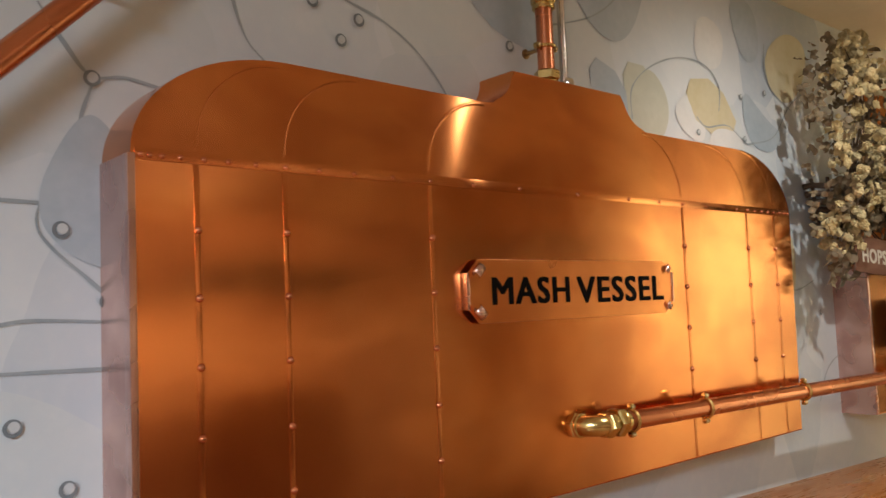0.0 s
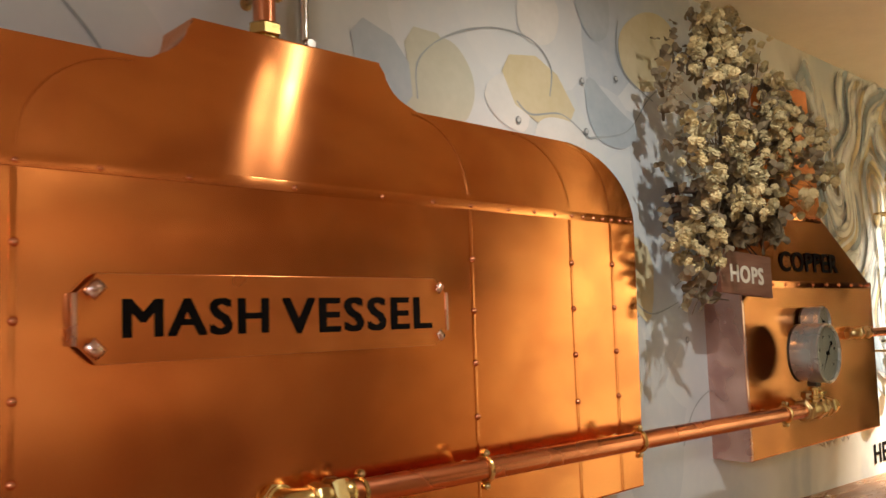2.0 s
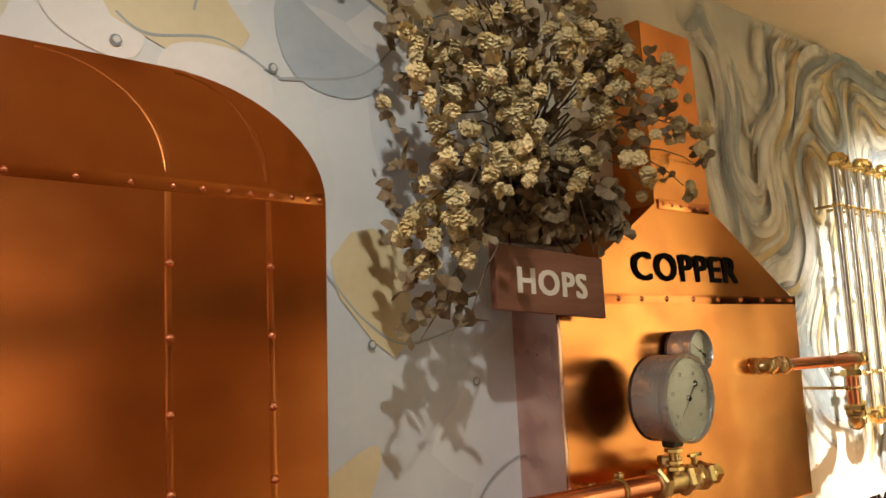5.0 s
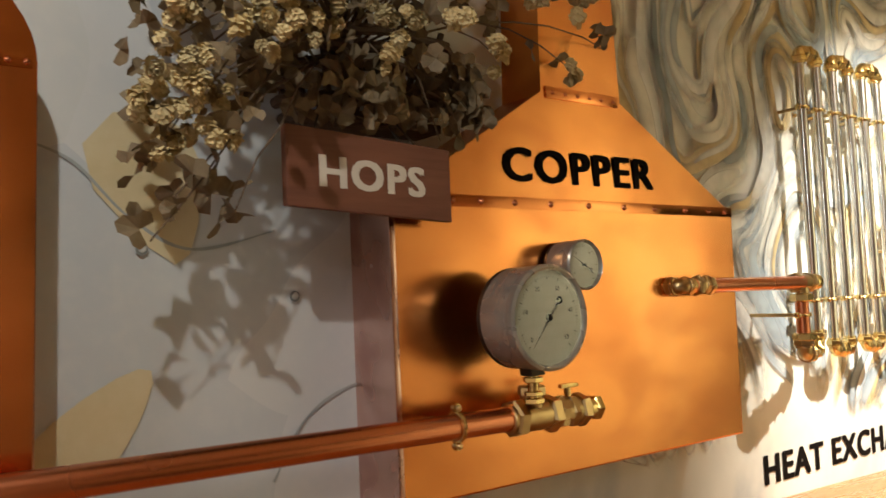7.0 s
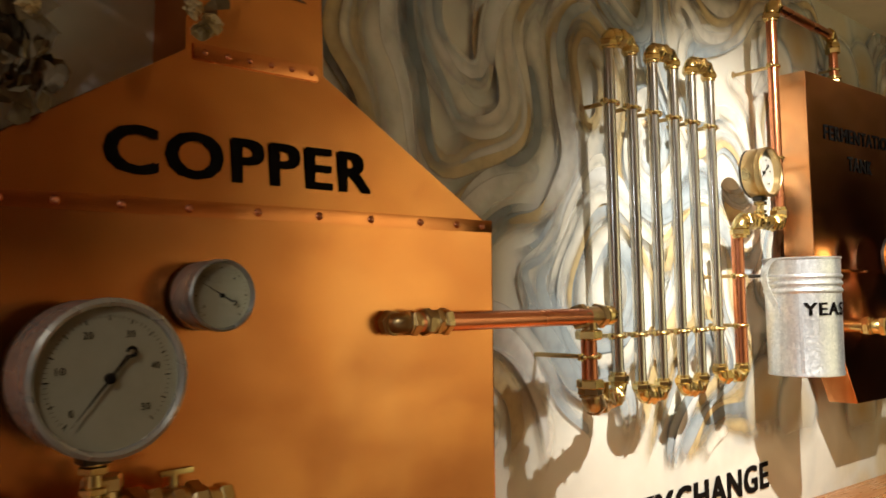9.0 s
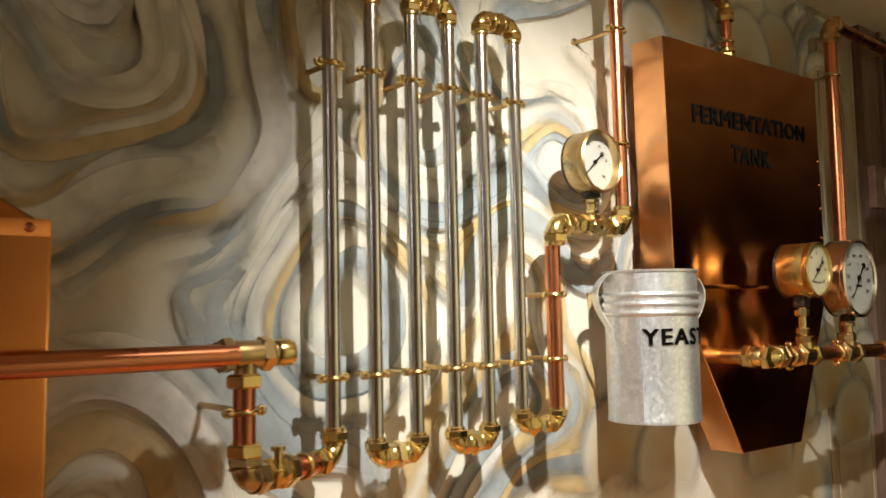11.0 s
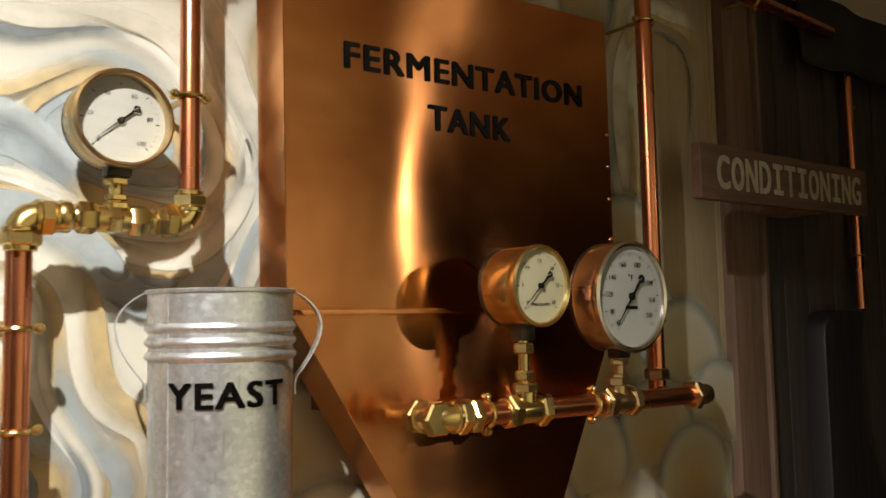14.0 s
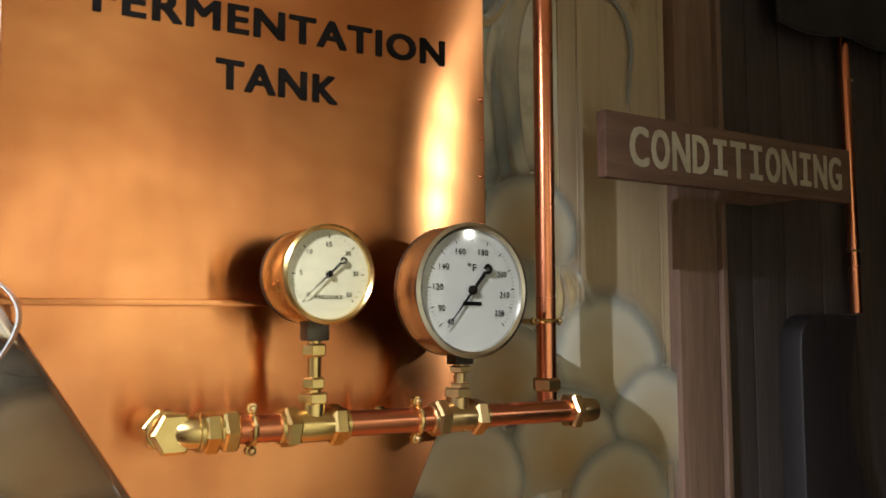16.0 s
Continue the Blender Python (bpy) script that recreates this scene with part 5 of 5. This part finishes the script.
for _ in range(140):
    leaf(bm, V((rng.uniform(2.38, 2.66), rng.uniform(0.925, 0.965), rng.uniform(1.722, 1.80))), rng.uniform(0.011, 0.021), Euler((rng.gauss(0, 0.7), rng.gauss(0, 0.7), rng.uniform(0, 6.3))))
tagged(part("leaves", bm, LEAF, hops, "dry grey-green hop leaves", False), kind="stuff")
bm = bmesh.new()
root = V((2.5, 0.985, 1.80))
for c in centres + [V((2.30, 0.93, 1.70)), V((2.285, 0.912, 1.60)), V((2.345, 0.912, 1.615)), V((2.30, 0.912, 1.63)), V((2.70, 0.97, 2.13)), V((2.93, 0.97, 1.86)), V((2.55, 0.95, 1.72)), V((2.47, 0.95, 1.72)), V((2.60, 0.94, 1.71))]:
    pts = []
    for k in range(7):
        t = k / 6
        p = root.lerp(c, t) + V((0, -0.03 * math.sin(math.pi * t), 0.035 * math.sin(math.pi * t)))
        pts.append(p + V((rng.gauss(0, 0.004), 0, rng.gauss(0, 0.004))))
    sweep(bm, pts, 0.0016, 5, 0.5)
tagged(part("stem_tangle", bm, STEM, hops, "thin dark dry stems"), kind="stuff")

basket = thing("wall_basket", "dark wicker wall basket hidden behind the hops", "basket", (2.52, WALL, 1.75))
bm = bmesh.new()
for k in range(6):
    z, w, d = 1.738 + 0.017 * k, 0.090 + 0.007 * k, 0.060 + 0.006 * k
    sweep(bm, [(2.55 + w * math.cos(a), 1.035 - d * math.sin(a), z + 0.002 * math.sin(9 * a)) for a in (math.pi * j / 18 for j in range(19))], 0.0065, 8)
part("weave", bm, WICKER, basket)
for k in range(9):
    a = math.pi * (k + 0.5) / 9
    b = bmesh.new()
    sweep(b, [(2.55 + 0.085 * math.cos(a), 1.035 - 0.055 * math.sin(a), 1.735), (2.55 + 0.122 * math.cos(a), 1.035 - 0.09 * math.sin(a), 1.84)], 0.004, 6)
    part("stake", b, WICKER, basket)
part("base", slab([(2.462, 1.73), (2.638, 1.73), (2.638, 1.74), (2.462, 1.74)], 0.985, 1.035, 0.002), WICKER, basket)

sign = thing("hops_sign", "small brown copper-toned sign reading HOPS hung on wire", "sign", (2.505, 0.93, 1.665))
bm = box(bmesh.new(), (2.409, 0.930, 1.627), (2.603, 0.940, 1.704), 0.0012)
for v in bm.verts:
    v.co.z += 0.0005 - 0.06 * (v.co.x - 2.506)
part("board", bm, SIGN_BROWN, sign, smooth=False)
lettering("HOPS", 2.445, 2.567, 1.650, 1.6795, 0.9298, WHITE_PAINT, sign, bold=0.0, weight=0.06, tilt=-3.0)
for x, tx in ((2.44, 2.47), (2.545, 2.53), (2.565, 2.535)):
    part("hanger", sweep(bmesh.new(), [(x, 0.936, 1.70), ((x + tx) / 2, 0.95, 1.725), (tx, 0.975, 1.748)], 0.0012, 6), BLACK_IRON, sign, "thin wire hanger")
part("standoff", box(bmesh.new(), (2.562, 0.940, 1.635), (2.596, CF, 1.648)), POST_BROWN, sign)

# ---- painted figures of the mural ----
PY = WALL - 0.0012


LAYERS = iter(range(1000))


def patch(name, pts, mat, soft=3):
    """A flat painted shape with rounded outline through its corners; each coat lies over the last."""
    y = PY - 0.00002 * next(LAYERS)
    out = [V((x, 0, z)) for x, z in pts]
    for _ in range(soft):
        out = [q for k, p in enumerate(out) for q in (p.lerp(out[(k + 1) % len(out)], 0.25), p.lerp(out[(k + 1) % len(out)], 0.75))]
    bm = bmesh.new()
    bm.faces.new([bm.verts.new((p.x, y, p.z)) for p in out])
    ob = part(name, bm, mat, bpy.data.objects["wall_north"], smooth=False)
    return ob


def stroke(name, pts, mat, w=0.005):
    """A brush line of uneven width through points."""
    y = PY - 0.00002 * next(LAYERS)
    P = [V((x, 0, z)) for x, z in pts]
    line = []
    for k in range(len(P) - 1):
        a, b, c, d = P[max(k - 1, 0)], P[k], P[k + 1], P[min(k + 2, len(P) - 1)]
        for j in range(8):
            t = j / 8
            line.append(0.5 * (2 * b + (c - a) * t + (2 * a - 5 * b + 4 * c - d) * t * t + (3 * b - a - 3 * c + d) * t ** 3))
    line.append(P[-1])
    bm = bmesh.new()
    rows = []
    for k, p in enumerate(line):
        d = (line[min(k + 1, len(line) - 1)] - line[max(k - 1, 0)]).normalized()
        n = V((-d.z, 0, d.x)) * w * 0.5 * (0.7 + 0.5 * noise.noise(p * 25))
        rows.append([bm.verts.new((q.x, y, q.z)) for q in (p - n, p + n)])
    for a, b in zip(rows, rows[1:]):
        bm.faces.new((a[0], a[1], b[1], b[0]))
    return part(name, bm, mat, bpy.data.objects["wall_north"], smooth=False)


def painted_bolt(x, z, r):
    bm = bmesh.new()
    lathe(bm, ((r * 0.55, 0), (r, 0)), frame_of((x, PY - 0.0022, z), (0, -1, 0)), 20)
    part("painted_bolt", bm, RING_DARK, bpy.data.objects["wall_north"], smooth=False)
    bm = bmesh.new()
    lathe(bm, ((0, 0), (r * 0.6, 0)), frame_of((x + r * 0.12, PY - 0.0026, z + r * 0.15), (0, -1, 0)), 16)
    part("painted_bolt_face", bm, RING_LIGHT, bpy.data.objects["wall_north"], smooth=False)


for x, z in ((1.178, 1.968), (1.246, 1.957), (1.218, 1.926), (1.519, 1.973), (0.919, 1.832), (0.889, 1.681), (0.932, 1.612), (0.846, 1.500), (0.893, 1.438)):
    painted_bolt(x, z, 0.0085)
for x, z in ((2.185, 1.99), (2.283, 2.011), (2.19, 1.905), (2.02, 1.90), (2.31, 1.60), (2.47, 1.55)):
    painted_bolt(x, z, 0.006)
LP = LINE_PAINT
stroke("painted_line", [(1.06, 2.10), (1.068, 1.98), (1.087, 1.91), (1.115, 1.88), (1.16, 1.84)], LP)
stroke("painted_line", [(1.17, 2.0), (1.228, 1.98), (1.289, 1.963), (1.344, 1.932), (1.392, 1.88), (1.41, 1.83)], LP)
stroke("painted_line", [(0.87, 1.90), (0.895, 1.862), (0.919, 1.835), (0.952, 1.838), (0.99, 1.832)], LP)
stroke("painted_line", [(0.919, 1.824), (0.910, 1.797), (0.902, 1.757), (0.874, 1.711), (0.868, 1.685), (0.881, 1.664), (0.911, 1.637), (0.94, 1.610)], LP)
stroke("painted_line", [(0.60, 1.712), (0.837, 1.707), (0.886, 1.706), (0.96, 1.706)], LP)
stroke("painted_line", [(0.60, 1.588), (0.80, 1.590), (0.865, 1.596), (0.96, 1.590)], LP)
stroke("painted_line", [(0.60, 1.555), (0.837, 1.549), (0.880, 1.548), (0.96, 1.546)], LP)
patch("painted_wash", [(1.40, 2.08), (1.60, 2.06), (1.60, 1.97), (1.50, 1.985), (1.45, 2.02)], BLUE_WASH)
patch("painted_wash", [(0.86, 1.70), (0.90, 1.79), (0.93, 1.80), (0.97, 1.72), (0.96, 1.64), (0.90, 1.65)], BLUE_WASH)
patch("painted_wash", [(1.78, 1.86), (1.80, 1.96), (1.88, 2.01), (1.94, 1.94), (1.90, 1.86)], SAGE_WASH)
patch("painted_wash", [(1.943, 1.943), (2.012, 1.982), (2.055, 1.917), (2.035, 1.875), (1.96, 1.90)], WHITE_WASH)
patch("painted_wash", [(1.975, 1.995), (2.03, 1.90), (2.185, 1.912), (2.10, 2.015)], YELLOW_WASH, soft=1)
patch("painted_wash", [(1.79, 2.0), (1.81, 1.90), (1.90, 1.90), (1.88, 2.0)], SAGE_WASH, soft=1)
patch("painted_wash", [(1.70, 2.0), (1.72, 1.88), (1.81, 1.88), (1.80, 1.97)], BLUE_WASH, soft=1)
patch("painted_wash", [(2.02, 2.03), (2.12, 2.03), (2.14, 2.12), (2.04, 2.14)], WHITE_WASH, soft=2)
patch("painted_wash", [(2.19, 2.02), (2.28, 1.96), (2.36, 1.93), (2.30, 1.88), (2.20, 1.90)], BLUE_WASH, soft=2)
patch("painted_wash", [(2.06, 1.915), (2.17, 1.920), (2.20, 1.87), (2.15, 1.82), (2.06, 1.84)], WHITE_WASH)
patch("painted_wash", [(2.29, 2.10), (2.31, 2.02), (2.39, 1.995), (2.47, 2.06), (2.50, 2.15), (2.40, 2.17)], YELLOW_WASH)
patch("painted_wash", [(1.62, 2.20), (1.70, 2.04), (1.82, 2.02), (1.90, 2.20)], BLUE_WASH)
patch("painted_wash", [(2.15, 2.20), (2.20, 2.06), (2.28, 2.08), (2.27, 2.20)], BLUE_WASH)
patch("painted_wash", [(2.245, 1.681), (2.30, 1.745), (2.375, 1.71), (2.365, 1.60), (2.335, 1.58)], YELLOW_WASH, soft=1)
patch("painted_wash", [(2.17, 1.36), (2.21, 1.44), (2.33, 1.505), (2.30, 1.42), (2.24, 1.36)], YELLOW_WASH, soft=2)
stroke("painted_line", [(1.816, 1.90), (1.82, 1.955), (1.879, 2.002), (1.971, 2.034), (2.06, 2.034), (2.105, 2.00), (2.10, 1.95)], LP, 0.004)
stroke("painted_line", [(2.02, 1.93), (2.052, 1.914), (2.128, 1.925), (2.19, 1.90), (2.214, 1.898), (2.314, 1.923), (2.39, 1.995), (2.469, 2.034), (2.55, 2.011)], LP, 0.004)
stroke("painted_line", [(2.30, 2.12), (2.292, 2.063), (2.322, 2.021), (2.40, 1.99)], LP, 0.004)
stroke("painted_line", [(2.20, 1.70), (2.25, 1.68), (2.30, 1.63), (2.36, 1.60), (2.45, 1.62)], LP, 0.004)
stroke("painted_line", [(2.44, 1.36), (2.48, 1.42), (2.54, 1.45), (2.60, 1.45)], LP, 0.005)
stroke("painted_line", [(1.60, 2.02), (1.72, 2.06), (1.80, 2.12), (1.83, 2.2)], LP, 0.004)


def painted(name, bm, mat):
    """Link a painted mesh with its brush coordinates under the wall."""
    me = bpy.data.meshes.new(name)
    bm.to_mesh(me)
    bm.free()
    me.materials.append(mat)
    ob = new(name, me)
    ob.parent = bpy.data.objects["wall_north"]
    return ob


def brush_stroke(pts, width, mat, flip=False):
    y = PY - 0.0005 - 0.00002 * next(LAYERS)
    bm = bmesh.new()
    uv = bm.loops.layers.uv.new("UVMap")
    rows = []
    for k, p in enumerate(pts):
        t = k / (len(pts) - 1)
        d = (pts[min(k + 1, len(pts) - 1)] - pts[max(k - 1, 0)]).normalized()
        w = width * (0.25 + 0.75 * math.sin(math.pi * t) ** 0.6) * 0.5
        nn = V((-d.z, 0, d.x)) * w
        rows.append([(bm.verts.new((p.x + nn.x * e, y, p.z + nn.z * e)), (e + 1) / 2, t) for e in (-1, -0.5, 0, 0.5, 1)])
    for a, b in zip(rows, rows[1:]):
        for j in range(4):
            quad = (a[j], a[j + 1], b[j + 1], b[j])
            f = bm.faces.new([q[0] for q in quad])
            for loop, q in zip(f.loops, quad):
                loop[uv].uv = ((1 - q[1]) if flip else q[1], q[2])
    return painted("brush_stroke", bm, mat)


def field(x, z):
    """The way of the smoke at a place of the wall."""
    def height(u, w):
        return noise.noise(V((u * 2.3, 3.3, w * 2.3))) + 0.36 * noise.noise(V((u * 5.4, 8.1, w * 5.4)))
    e = 0.004
    dx, dz = height(x + e, z) - height(x - e, z), height(x, z + e) - height(x, z - e)
    return V((dz, 0, -dx)).normalized()


brush_rng = random.Random(21)
for k in range(500):
    x, z = brush_rng.uniform(2.98, 4.75 if k < 320 else 3.85), brush_rng.uniform(1.29, 2.22)
    p, pts = V((x, 0, z)), []
    for _ in range(brush_rng.randint(16, 40)):
        pts.append(p.copy())
        p = p + field(p.x, p.z) * 0.013
        if not (2.93 < p.x < 4.9 and 1.275 < p.z < CEIL - 0.004):
            break
    if len(pts) > 6:
        pick = brush_rng.choices(range(5), (6, 35, 13, 19, 27) if x < 3.42 else (8, 24, 34, 20, 14) if x < 3.9 else (11, 28, 25, 19, 17))[0]
        brush_stroke(pts, brush_rng.uniform(0.018, 0.062) * (0.7 if pick == 0 else 1.0), BRUSHES[pick], brush_rng.random() < 0.5)

# billows beside the tank


def billow(cx, cz, r, mat):
    y = PY - 0.0005 - 0.00002 * next(LAYERS)
    bm = bmesh.new()
    uv = bm.loops.layers.uv.new("UVMap")
    rows = []
    for rr in (0.0, 0.25, 0.5, 0.7, 0.82, 0.92, 1.0):
        rows.append([(bm.verts.new((cx + r * 1.18 * rr * math.cos(a), y, cz + r * 1.18 * rr * math.sin(a))), rr, 0.5 + 0.5 * rr * math.sin(a)) for a in (2 * math.pi * k / 28 for k in range(28))])
    for a, b in zip(rows, rows[1:]):
        for j in range(28):
            i = (j + 1) % 28
            quad = (a[j], a[i], b[i], b[j])
            f = bm.faces.new([q[0] for q in quad])
            for loop, q in zip(f.loops, quad):
                loop[uv].uv = (q[1], q[2])
    bmesh.ops.remove_doubles(bm, verts=bm.verts[:], dist=1e-5)
    painted("painted_billow", bm, mat)


for k, (cx, cz, r) in enumerate(((4.56, 2.08, 0.09), (4.43, 2.05, 0.10), (4.20, 2.08, 0.10), (4.10, 2.02, 0.07), (4.66, 1.70, 0.085), (4.80, 1.51, 0.115), (4.62, 1.50, 0.09), (4.90, 1.42, 0.10), (4.72, 1.40, 0.10), (4.56, 1.38, 0.09), (4.82, 1.32, 0.10), (4.08, 1.44, 0.09), (3.99, 1.36, 0.09), (4.12, 1.33, 0.09), (4.45, 1.30, 0.09))):
    billow(cx, cz, r, BILLOWS[k % 2])
